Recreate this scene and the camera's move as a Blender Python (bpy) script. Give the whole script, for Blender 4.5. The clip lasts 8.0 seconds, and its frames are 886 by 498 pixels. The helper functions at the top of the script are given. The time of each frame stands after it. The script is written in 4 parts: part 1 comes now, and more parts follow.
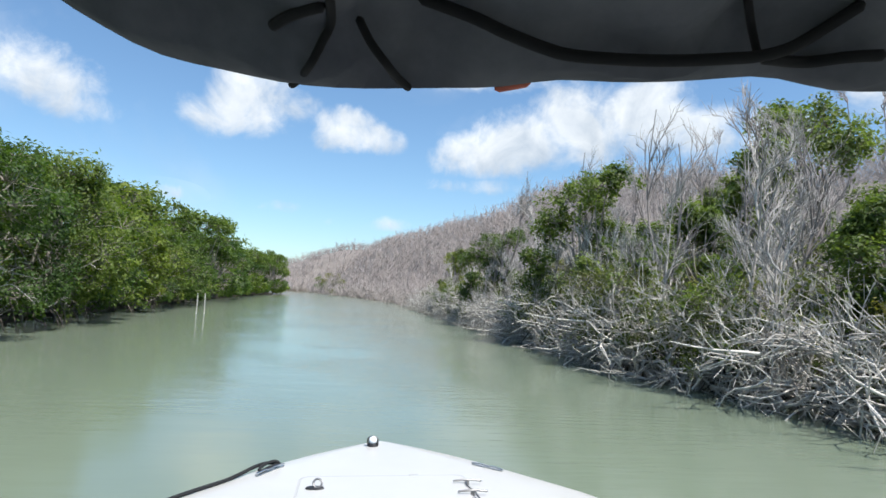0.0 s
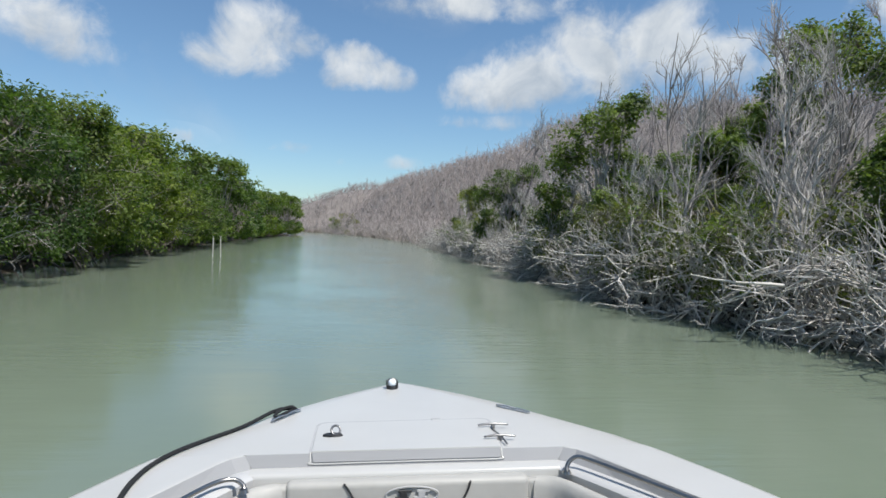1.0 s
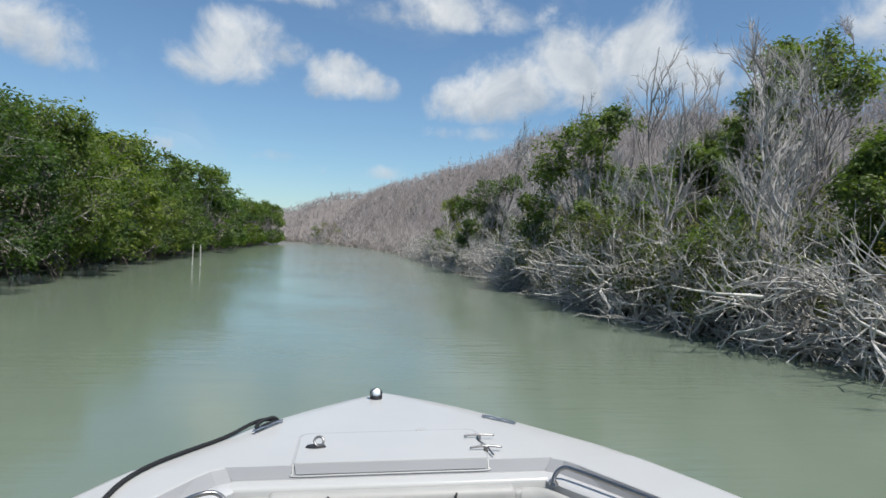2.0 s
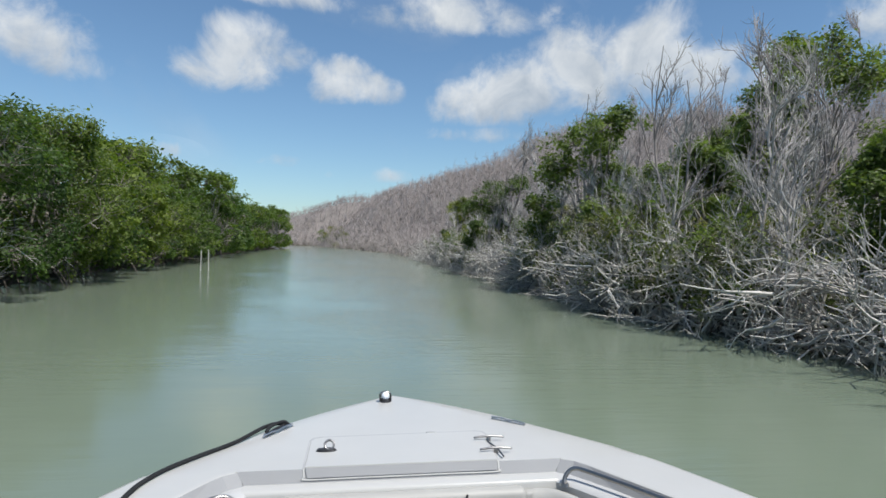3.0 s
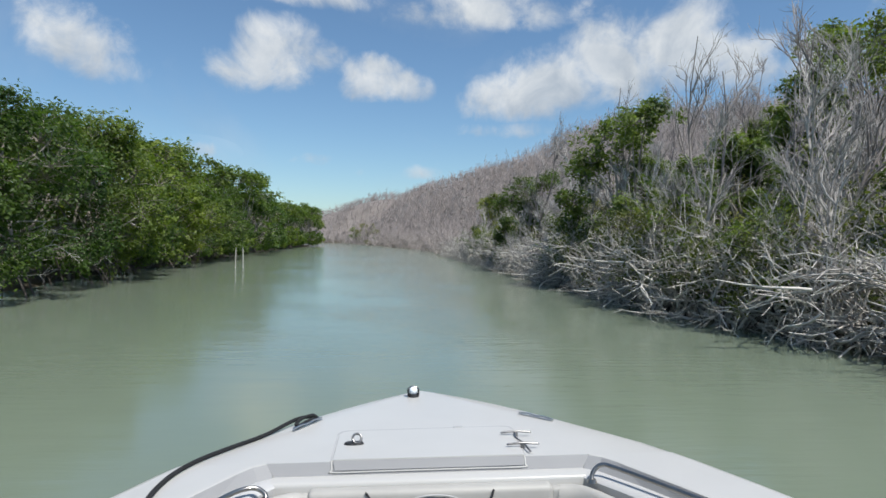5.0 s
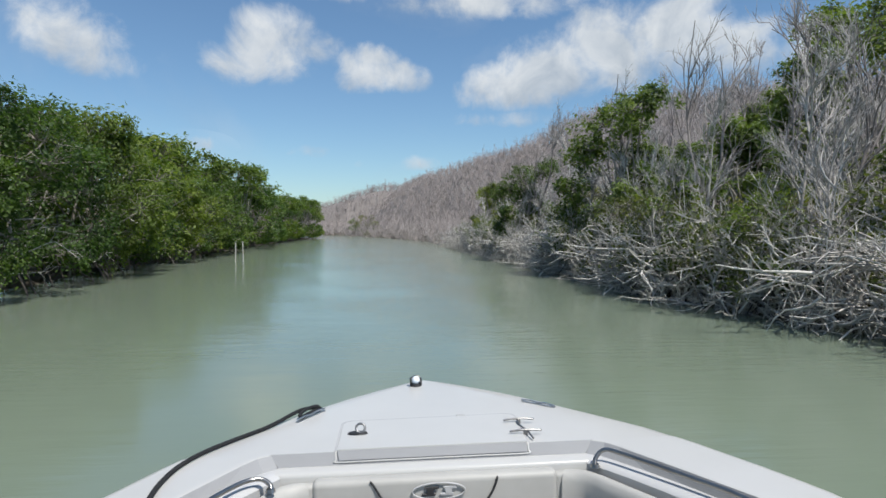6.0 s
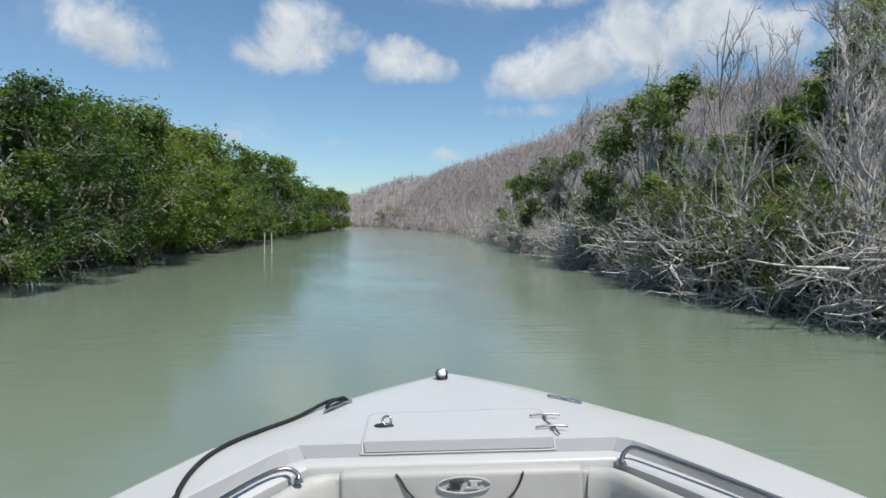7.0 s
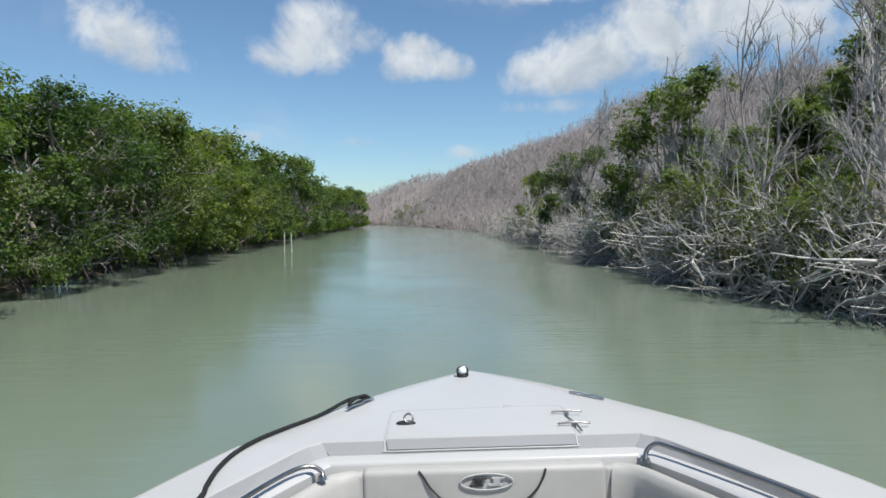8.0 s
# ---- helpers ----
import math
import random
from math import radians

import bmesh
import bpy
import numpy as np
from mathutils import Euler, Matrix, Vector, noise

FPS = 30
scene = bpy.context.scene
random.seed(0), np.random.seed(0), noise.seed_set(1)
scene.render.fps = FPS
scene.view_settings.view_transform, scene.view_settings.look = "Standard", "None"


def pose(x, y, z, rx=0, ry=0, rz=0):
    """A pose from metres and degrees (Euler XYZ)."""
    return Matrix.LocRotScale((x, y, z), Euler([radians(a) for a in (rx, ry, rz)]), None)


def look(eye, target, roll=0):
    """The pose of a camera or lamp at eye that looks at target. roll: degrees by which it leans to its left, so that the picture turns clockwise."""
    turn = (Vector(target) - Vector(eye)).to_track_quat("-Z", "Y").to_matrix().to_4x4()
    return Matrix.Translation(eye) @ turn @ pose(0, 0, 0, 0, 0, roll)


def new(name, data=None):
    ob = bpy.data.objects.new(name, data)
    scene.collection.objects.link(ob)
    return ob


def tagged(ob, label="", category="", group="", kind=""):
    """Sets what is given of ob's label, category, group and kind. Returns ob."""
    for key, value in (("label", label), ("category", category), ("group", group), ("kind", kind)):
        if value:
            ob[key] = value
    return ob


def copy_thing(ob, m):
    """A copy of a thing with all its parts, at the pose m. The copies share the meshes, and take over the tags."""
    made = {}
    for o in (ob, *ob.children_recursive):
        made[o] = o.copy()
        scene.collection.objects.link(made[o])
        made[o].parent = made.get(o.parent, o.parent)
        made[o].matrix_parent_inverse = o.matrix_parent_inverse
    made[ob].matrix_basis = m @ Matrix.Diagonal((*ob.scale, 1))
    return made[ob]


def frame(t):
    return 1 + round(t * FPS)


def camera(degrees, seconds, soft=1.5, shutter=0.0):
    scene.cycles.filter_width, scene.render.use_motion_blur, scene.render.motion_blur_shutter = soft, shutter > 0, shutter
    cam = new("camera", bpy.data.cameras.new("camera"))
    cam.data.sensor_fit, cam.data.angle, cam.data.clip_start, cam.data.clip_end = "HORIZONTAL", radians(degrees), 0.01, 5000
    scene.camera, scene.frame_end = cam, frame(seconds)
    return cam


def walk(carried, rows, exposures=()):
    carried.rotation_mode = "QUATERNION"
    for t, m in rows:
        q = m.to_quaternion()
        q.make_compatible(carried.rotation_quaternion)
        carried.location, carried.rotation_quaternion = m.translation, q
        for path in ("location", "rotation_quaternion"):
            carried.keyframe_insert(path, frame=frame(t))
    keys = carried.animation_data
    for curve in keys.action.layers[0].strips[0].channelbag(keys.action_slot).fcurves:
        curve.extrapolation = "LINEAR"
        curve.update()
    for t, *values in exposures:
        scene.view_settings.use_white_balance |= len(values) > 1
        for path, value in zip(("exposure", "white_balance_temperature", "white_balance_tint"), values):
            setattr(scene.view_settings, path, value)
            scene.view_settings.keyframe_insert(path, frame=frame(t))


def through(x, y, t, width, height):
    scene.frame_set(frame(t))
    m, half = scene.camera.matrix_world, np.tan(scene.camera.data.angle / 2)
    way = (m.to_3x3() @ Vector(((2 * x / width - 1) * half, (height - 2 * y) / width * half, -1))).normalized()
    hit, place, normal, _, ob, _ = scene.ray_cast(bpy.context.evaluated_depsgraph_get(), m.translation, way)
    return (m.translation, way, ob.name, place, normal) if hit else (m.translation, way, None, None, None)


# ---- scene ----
# ---------------------------------------------------------------- camera
cam = camera(72.0, 8.0, 1.6)
PATH = [
    (0, pose(-0.211, -0.289, 2.046, 94.24, -3.11, -7.72)),
    (0.1, pose(-0.206, -0.260, 2.045, 94.15, -3.18, -5.98)),
    (0.2, pose(-0.203, -0.231, 2.045, 94.30, -3.22, -4.50)),
    (0.3, pose(-0.198, -0.201, 2.043, 94.13, -3.22, -3.66)),
    (0.4, pose(-0.195, -0.172, 2.043, 93.63, -3.18, -3.62)),
    (0.5, pose(-0.190, -0.143, 2.041, 93.35, -3.14, -3.61)),
    (0.6, pose(-0.194, -0.118, 2.040, 92.12, -2.90, -4.38)),
    (0.7, pose(-0.197, -0.092, 2.037, 90.91, -2.64, -5.33)),
    (0.8, pose(-0.200, -0.067, 2.035, 89.81, -2.42, -5.97)),
    (1, pose(-0.207, -0.016, 2.029, 88.37, -1.93, -6.42)),
    (1.5, pose(-0.224, 0.018, 2.013, 88.18, -2.68, -7.22)),
    (1.7, pose(-0.224, 0.017, 2.015, 89.19, -2.54, -8.01)),
    (3, pose(-0.226, 0.009, 2.021, 89.53, -1.46, -7.44)),
    (3.5, pose(-0.218, 0.004, 2.023, 89.75, -1.53, -6.55)),
    (4, pose(-0.215, 0.006, 2.019, 89.76, -1.54, -5.70)),
    (4.5, pose(-0.201, 0.005, 2.017, 89.57, -1.64, -4.67)),
    (6, pose(-0.201, 0.007, 2.007, 88.25, -0.09, -4.58)),
    (6.5, pose(-0.196, 0.013, 2.014, 87.93, -0.32, -3.46)),
    (7, pose(-0.205, 0.011, 2.019, 87.47, -0.45, -2.10)),
    (7.5, pose(-0.205, -0.003, 2.026, 87.43, -0.01, -1.10)),
    (8, pose(-0.209, 0.007, 2.020, 87.23, 0.42, -0.40)),
]
EXPOSURES = [(0.0, 0.52), (0.3, 0.42), (0.6, 0.22), (1.0, 0.10), (1.5, 0.05), (6.5, 0.05), (8.0, 0.10)]
walk(cam, PATH, EXPOSURES)

# ---------------------------------------------------------------- sky and sun
SUN_AZ, SUN_EL = 136.0, 62.0          # degrees right of the bow, above the horizon


def direction(az, el):
    a, e = radians(az), radians(el)
    return Vector((math.sin(a) * math.cos(e), math.cos(a) * math.cos(e), math.sin(e)))


sun_data = bpy.data.lights.new("sun", "SUN")
sun_data.energy, sun_data.angle, sun_data.color = 4.85, radians(0.6), (1.0, 0.965, 0.91)
sun = new("sun", sun_data)
sun.matrix_world = look(direction(SUN_AZ, SUN_EL) * 100, (0, 0, 0))

# azimuth, elevation, half width, half height (degrees), fullness
CLOUDS = [
    (-26.8, 15.6, 3.9, 3.2, 0.82), (-24.4, 14.0, 3.2, 1.9, 0.62),
    (-12.9, 15.6, 3.6, 2.8, 0.95), (-10.9, 16.2, 4.0, 3.1, 1.0), (-12.2, 18.4, 2.6, 1.9, 0.8), (-9.4, 21.8, 7.6, 1.6, 0.62),
    (-2.9, 14.6, 3.2, 2.0, 0.9), (-0.8, 14.4, 3.0, 1.6, 0.9), (-2.4, 16.0, 2.2, 1.3, 0.8),
    (9.6, 13.4, 3.4, 2.2, 0.95), (14.2, 14.4, 4.4, 3.2, 1.0), (19.6, 16.2, 4.6, 4.0, 1.0), (24.8, 17.0, 4.2, 4.2, 1.0),
    (30.4, 15.2, 2.8, 2.8, 0.9), (35.6, 15.0, 3.8, 2.4, 0.85), (11.0, 10.8, 6.0, 1.1, 0.34),
    (8.2, 20.9, 8.4, 2.2, 0.72), (-8.8, 7.7, 2.5, 1.0, 0.36), (2.0, 6.8, 2.3, 1.1, 0.34), (-4.4, 6.8, 1.8, 0.8, 0.22),
    (-18.0, 8.0, 3.0, 1.1, 0.34), (48.0, 18.0, 8.0, 5.0, 0.9),
    (-45.0, 20.0, 8.0, 4.0, 0.9), (95.0, 22.0, 14.0, 6.0, 0.9), (150.0, 18.0, 12.0, 5.0, 0.9),
    (-110.0, 24.0, 13.0, 6.0, 0.9), (-165.0, 15.0, 14.0, 5.0, 0.9), (-70.0, 12.0, 9.0, 3.5, 0.8),
    (70.0, 50.0, 9.0, 6.0, 0.7), (-60.0, 48.0, 12.0, 8.0, 0.8), (175.0, 45.0, 14.0, 9.0, 0.8),
]


def build_world():
    world = bpy.data.worlds.new("sky")
    scene.world = world
    world.use_nodes = True
    nt = world.node_tree
    nt.nodes.clear()
    N, L = nt.nodes, nt.links

    def math_node(op, a, b=None, c=None):
        n = N.new("ShaderNodeMath")
        n.operation = op
        for i, v in enumerate((a, b, c)):
            if v is None:
                continue
            if isinstance(v, (int, float)):
                n.inputs[i].default_value = v
            else:
                L.new(v, n.inputs[i])
        return n.outputs[0]

    coord = N.new("ShaderNodeTexCoord").outputs["Generated"]

    def dot(vec):
        n = N.new("ShaderNodeVectorMath")
        n.operation = "DOT_PRODUCT"
        L.new(coord, n.inputs[0])
        n.inputs[1].default_value = vec
        return n.outputs["Value"]

    def fbm(scale, detail, rough, distortion=0.0):
        n = N.new("ShaderNodeTexNoise")
        n.inputs["Scale"].default_value, n.inputs["Detail"].default_value = scale, detail
        n.inputs["Roughness"].default_value, n.inputs["Distortion"].default_value = rough, distortion
        L.new(coord, n.inputs["Vector"])
        return n.outputs["Fac"]

    best, total, shade = None, None, None
    for az, el, w, h, full in CLOUDS:
        az, el = az + 0.5, el - 0.7
        c = direction(az, el)
        r = Vector((math.cos(radians(az)), -math.sin(radians(az)), 0))
        u = r.cross(c)
        a = math_node("DIVIDE", dot(r), math.tan(radians(w * 1.28)))
        b = math_node("DIVIDE", dot(u), math.tan(radians(h * 1.30)))
        below = math_node("MAXIMUM", b, math_node("MULTIPLY", b, -1.5))
        d2 = math_node("ADD", math_node("MULTIPLY", a, a), math_node("MULTIPLY", below, below))
        front = math_node("GREATER_THAN", dot(c), 0.5)
        v = math_node("MAXIMUM", math_node("SUBTRACT", full, math_node("MULTIPLY", d2, 0.95)), -2.0)
        v = math_node("SUBTRACT", math_node("MULTIPLY", math_node("ADD", v, 2.0), front), 2.0)
        weight = math_node("MAXIMUM", math_node("ADD", v, 0.6), 0.0)
        s = math_node("MULTIPLY", weight, math_node("ADD", math_node("MULTIPLY", b, 0.5), 0.5))
        best = v if best is None else math_node("MAXIMUM", best, v)
        total = weight if total is None else math_node("ADD", total, weight)
        shade = s if shade is None else math_node("ADD", shade, s)
    shade = math_node("DIVIDE", shade, math_node("ADD", total, 0.02))
    puffs = math_node("MULTIPLY", math_node("SUBTRACT", fbm(13.0, 11.0, 0.62, 0.35), 0.5), 2.6)
    dense = math_node("ADD", best, puffs)
    ramp = N.new("ShaderNodeMapRange")
    ramp.interpolation_type = "SMOOTHSTEP"
    L.new(dense, ramp.inputs["Value"])
    ramp.inputs["From Min"].default_value, ramp.inputs["From Max"].default_value = -0.02, 1.0
    ramp.inputs["To Min"].default_value, ramp.inputs["To Max"].default_value = 0.0, 0.93
    thin = math_node("MULTIPLY", math_node("MAXIMUM", math_node("SUBTRACT", fbm(3.2, 7.0, 0.6, 0.3), 0.52), 0.0), 0.9)
    cover = math_node("MINIMUM", math_node("ADD", ramp.outputs["Result"], thin), 1.0)

    tone = N.new("ShaderNodeMix")
    tone.data_type = "RGBA"
    lit = math_node("ADD", math_node("MULTIPLY", shade, 0.85), math_node("MULTIPLY", math_node("SUBTRACT", fbm(14.0, 7.0, 0.6, 0.4), 0.42), 1.9))
    L.new(lit, tone.inputs["Factor"])
    tone.clamp_factor = True
    tone.inputs["A"].default_value, tone.inputs["B"].default_value = (0.44, 0.53, 0.64, 1), (0.93, 0.97, 1.0, 1)

    sky = N.new("ShaderNodeTexSky")
    sky.sky_type, sky.sun_disc = "NISHITA", False
    sky.sun_elevation, sky.sun_rotation = radians(SUN_EL), radians(SUN_AZ)
    sky.air_density, sky.dust_density, sky.ozone_density = 1.0, 0.45, 2.2
    clear = N.new("ShaderNodeBackground")
    blue = N.new("ShaderNodeMix")
    blue.data_type, blue.blend_type = "RGBA", "MULTIPLY"
    blue.inputs["Factor"].default_value, blue.inputs["B"].default_value = 1.0, (0.84, 1.0, 1.07, 1)
    L.new(sky.outputs[0], blue.inputs["A"])
    L.new(blue.outputs["Result"], clear.inputs["Color"])
    clear.inputs["Strength"].default_value = 0.112
    cloud = N.new("ShaderNodeBackground")
    L.new(tone.outputs["Result"], cloud.inputs["Color"])
    cloud.inputs["Strength"].default_value = 0.80
    mix = N.new("ShaderNodeMixShader")
    L.new(cover, mix.inputs[0])
    L.new(clear.outputs[0], mix.inputs[1])
    L.new(cloud.outputs[0], mix.inputs[2])
    out = N.new("ShaderNodeOutputWorld")
    L.new(mix.outputs[0], out.inputs["Surface"])


build_world()


# ---------------------------------------------------------------- materials
def ramp_node(nt, fac, stops):
    r = nt.nodes.new("ShaderNodeValToRGB")
    while len(r.color_ramp.elements) < len(stops):
        r.color_ramp.elements.new(0.5)
    for e, (p, c) in zip(r.color_ramp.elements, stops):
        e.position, e.color = p, (*c, 1)
    nt.links.new(fac, r.inputs["Fac"])
    return r.outputs["Color"]


def noise_node(nt, scale, detail=5.0, rough=0.6, stretch=None, space="Object"):
    tc = nt.nodes.new("ShaderNodeTexCoord")
    n = nt.nodes.new("ShaderNodeTexNoise")
    n.inputs["Scale"].default_value, n.inputs["Detail"].default_value, n.inputs["Roughness"].default_value = scale, detail, rough
    if stretch:
        m = nt.nodes.new("ShaderNodeMapping")
        m.inputs["Scale"].default_value = stretch
        nt.links.new(tc.outputs[space], m.inputs["Vector"])
        nt.links.new(m.outputs["Vector"], n.inputs["Vector"])
    else:
        nt.links.new(tc.outputs[space], n.inputs["Vector"])
    return n.outputs["Fac"]


def mixed(nt, fac, a, b, mode="MIX"):
    m = nt.nodes.new("ShaderNodeMix")
    m.data_type, m.blend_type = "RGBA", mode
    for key, v in (("Factor", fac), ("A", a), ("B", b)):
        if isinstance(v, (int, float)):
            m.inputs[key].default_value = v
        elif isinstance(v, tuple):
            m.inputs[key].default_value = (*v, 1)
        else:
            nt.links.new(v, m.inputs[key])
    return m.outputs["Result"]


def material(name):
    m = bpy.data.materials.new(name)
    m.use_nodes = True
    return m, m.node_tree, m.node_tree.nodes["Principled BSDF"]


def bump(nt, bsdf, height, strength, distance):
    b = nt.nodes.new("ShaderNodeBump")
    b.inputs["Strength"].default_value, b.inputs["Distance"].default_value = strength, distance
    nt.links.new(height, b.inputs["Height"])
    nt.links.new(b.outputs["Normal"], bsdf.inputs["Normal"])
    return b


def simple(name, dark, light, scale, rough=0.5, metal=0.0, relief=0.0, stretch=None, detail=5.0):
    m, nt, b = material(name)
    n = noise_node(nt, scale, detail, 0.6, stretch)
    big = noise_node(nt, scale * 0.13, 3.0, 0.6)
    col = ramp_node(nt, n, [(0.3, dark), (0.7, light)])
    nt.links.new(mixed(nt, 0.35, col, ramp_node(nt, big, [(0.35, dark), (0.65, light)])), b.inputs["Base Color"])
    b.inputs["Roughness"].default_value, b.inputs["Metallic"].default_value = rough, metal
    if relief:
        bump(nt, b, n, 0.6, relief)
    return m


def leaf_material(name, dark, mid, light, gloss=0.55, through=0.45):
    m, nt, b = material(name)
    g = nt.nodes.new("ShaderNodeNewGeometry")
    o = nt.nodes.new("ShaderNodeObjectInfo")
    island = ramp_node(nt, g.outputs["Random Per Island"], [(0.0, dark), (0.5, mid), (0.95, light)])
    patch = ramp_node(nt, noise_node(nt, 0.55, 3.0), [(0.38, dark), (0.60, light)])
    col = mixed(nt, 0.5, island, patch)
    tree = ramp_node(nt, o.outputs["Random"], [(0.0, (0.62, 0.74, 0.66)), (0.5, (0.95, 0.98, 0.85)), (1.0, (1.35, 1.2, 0.80))])
    col = mixed(nt, 1.0, col, tree, "MULTIPLY")
    nt.links.new(col, b.inputs["Base Color"])
    b.inputs["Roughness"].default_value = gloss
    t = nt.nodes.new("ShaderNodeBsdfTranslucent")
    nt.links.new(mixed(nt, 1.0, col, (1.4, 1.55, 0.75), "MULTIPLY"), t.inputs["Color"])
    mix = nt.nodes.new("ShaderNodeMixShader")
    mix.inputs[0].default_value = through
    out = nt.nodes["Material Output"]
    nt.links.new(b.outputs[0], mix.inputs[1])
    nt.links.new(t.outputs[0], mix.inputs[2])
    nt.links.new(mix.outputs[0], out.inputs["Surface"])
    return m


def bark_material(name, dark, light, rough=0.85):
    m, nt, b = material(name)
    g = nt.nodes.new("ShaderNodeNewGeometry")
    o = nt.nodes.new("ShaderNodeObjectInfo")
    streak = noise_node(nt, 5.0, 5.0, 0.65, (1, 1, 0.35))
    col = ramp_node(nt, streak, [(0.3, dark), (0.7, light)])
    col = mixed(nt, 0.5, col, ramp_node(nt, g.outputs["Random Per Island"], [(0.0, dark), (0.6, tuple(0.5 * (a + c) for a, c in zip(dark, light))), (1.0, light)]))
    tree = ramp_node(nt, o.outputs["Random"], [(0.0, (0.8, 0.78, 0.78)), (1.0, (1.1, 1.08, 1.06))])
    nt.links.new(mixed(nt, 1.0, col, tree, "MULTIPLY"), b.inputs["Base Color"])
    b.inputs["Roughness"].default_value = rough
    bump(nt, b, streak, 0.5, 0.01)
    return m


def water_material():
    m, nt, b = material("milky_green_water")
    silt = noise_node(nt, 0.05, 4.0, 0.55, (1.0, 0.5, 1.0))
    fine = noise_node(nt, 0.6, 4.0, 0.6, (1.0, 0.45, 1.0))
    col = ramp_node(nt, silt, [(0.3, (0.155, 0.195, 0.139)), (0.7, (0.185, 0.224, 0.168))])
    nt.links.new(mixed(nt, 0.25, col, ramp_node(nt, fine, [(0.3, (0.150, 0.190, 0.135)), (0.7, (0.190, 0.228, 0.172))])), b.inputs["Base Color"])
    b.inputs["Roughness"].default_value = 0.14
    b.inputs["IOR"].default_value = 1.333
    b.inputs["Specular IOR Level"].default_value = 0.85
    long_waves = noise_node(nt, 0.9, 3.0, 0.5, (0.55, 1.6, 1.0))
    swell = bump(nt, b, long_waves, 0.15, 0.05)
    patchy = ramp_node(nt, noise_node(nt, 0.11, 3.0, 0.6), [(0.44, (0.04, 0.04, 0.04)), (0.62, (1, 1, 1))])
    ripples = noise_node(nt, 3.2, 4.0, 0.6, (0.30, 1.9, 1.0))
    fine_bump = bump(nt, b, mixed(nt, 1.0, ripples, patchy, "MULTIPLY"), 0.38, 0.04)
    nt.links.new(swell.outputs["Normal"], fine_bump.inputs["Normal"])
    return m


M_WATER = water_material()


def ground_material():
    """Dark wet mud by the water, grey-brown litter on the slope above it."""
    m, nt, b = material("mud_and_leaf_litter")
    n, fine = noise_node(nt, 0.5, 6.0), noise_node(nt, 5.0, 6.0, 0.7)
    mud = ramp_node(nt, n, [(0.3, (0.030, 0.025, 0.018)), (0.7, (0.10, 0.082, 0.060))])
    litter = mixed(nt, 0.5, ramp_node(nt, fine, [(0.3, (0.10, 0.088, 0.078)), (0.7, (0.32, 0.285, 0.265))]), ramp_node(nt, n, [(0.3, (0.13, 0.115, 0.104)), (0.7, (0.26, 0.232, 0.215))]))
    pos = nt.nodes.new("ShaderNodeNewGeometry")
    sep = nt.nodes.new("ShaderNodeSeparateXYZ")
    nt.links.new(pos.outputs["Position"], sep.inputs[0])
    k = nt.nodes.new("ShaderNodeMapRange")
    k.inputs["From Min"].default_value, k.inputs["From Max"].default_value = 0.3, 2.2
    nt.links.new(sep.outputs["Z"], k.inputs["Value"])
    nt.links.new(mixed(nt, k.outputs["Result"], mud, litter), b.inputs["Base Color"])
    b.inputs["Roughness"].default_value = 0.92
    bump(nt, b, fine, 0.6, 0.06)
    return m


M_MUD = ground_material()
M_LEAF = leaf_material("mangrove_leaf", (0.020, 0.046, 0.011), (0.074, 0.128, 0.029), (0.180, 0.238, 0.056))
M_LEAF_DEEP = leaf_material("deep_green_leaf", (0.020, 0.048, 0.012), (0.060, 0.114, 0.024), (0.145, 0.208, 0.042))
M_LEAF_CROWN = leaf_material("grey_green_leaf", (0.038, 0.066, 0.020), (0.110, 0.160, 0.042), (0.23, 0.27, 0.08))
M_LEAF_OLIVE = leaf_material("olive_leaf", (0.060, 0.072, 0.022), (0.130, 0.140, 0.044), (0.235, 0.228, 0.078), 0.6)
M_BARK = bark_material("mangrove_bark", (0.12, 0.105, 0.09), (0.40, 0.37, 0.33))
M_DEAD = bark_material("bleached_dead_wood", (0.215, 0.203, 0.183), (0.84, 0.82, 0.775))
M_TWIG = bark_material("grey_dead_twigs", (0.215, 0.204, 0.188), (0.68, 0.655, 0.622))
M_HILL = bark_material("far_dead_twigs", (0.145, 0.129, 0.125), (0.50, 0.455, 0.44))
M_SNAG = bark_material("dark_standing_snag", (0.13, 0.118, 0.11), (0.36, 0.33, 0.31))
# wet root bark, darkened further to carry the shade beneath the overhang
M_ROOT = bark_material("wet_roots_with_shade", (0.03, 0.025, 0.022), (0.16, 0.135, 0.115), 0.6)
M_GEL = simple("white_gelcoat", (0.46, 0.457, 0.44), (0.515, 0.512, 0.494), 1.6, 0.28)
M_GREY = simple("pale_grey_gelcoat", (0.265, 0.269, 0.275), (0.315, 0.319, 0.325), 1.8, 0.7)
M_LINER = simple("off_white_liner", (0.46, 0.46, 0.455), (0.51, 0.51, 0.505), 2.0, 0.38, relief=0.001)
M_VINYL = simple("cream_vinyl", (0.37, 0.362, 0.338), (0.44, 0.432, 0.404), 6.0, 0.55, relief=0.001)
M_STEEL = simple("polished_steel", (0.26, 0.245, 0.225), (0.44, 0.42, 0.39), 12.0, 0.30, 1.0)
M_DULL_STEEL = simple("tarnished_steel", (0.16, 0.16, 0.16), (0.42, 0.41, 0.40), 30.0, 0.35, 1.0)
M_CHROME = simple("bright_chrome", (0.60, 0.60, 0.59), (0.78, 0.78, 0.77), 14.0, 0.28, 1.0)
M_BLACK = simple("black_rubber", (0.012, 0.012, 0.013), (0.035, 0.035, 0.037), 18.0, 0.55, relief=0.002)
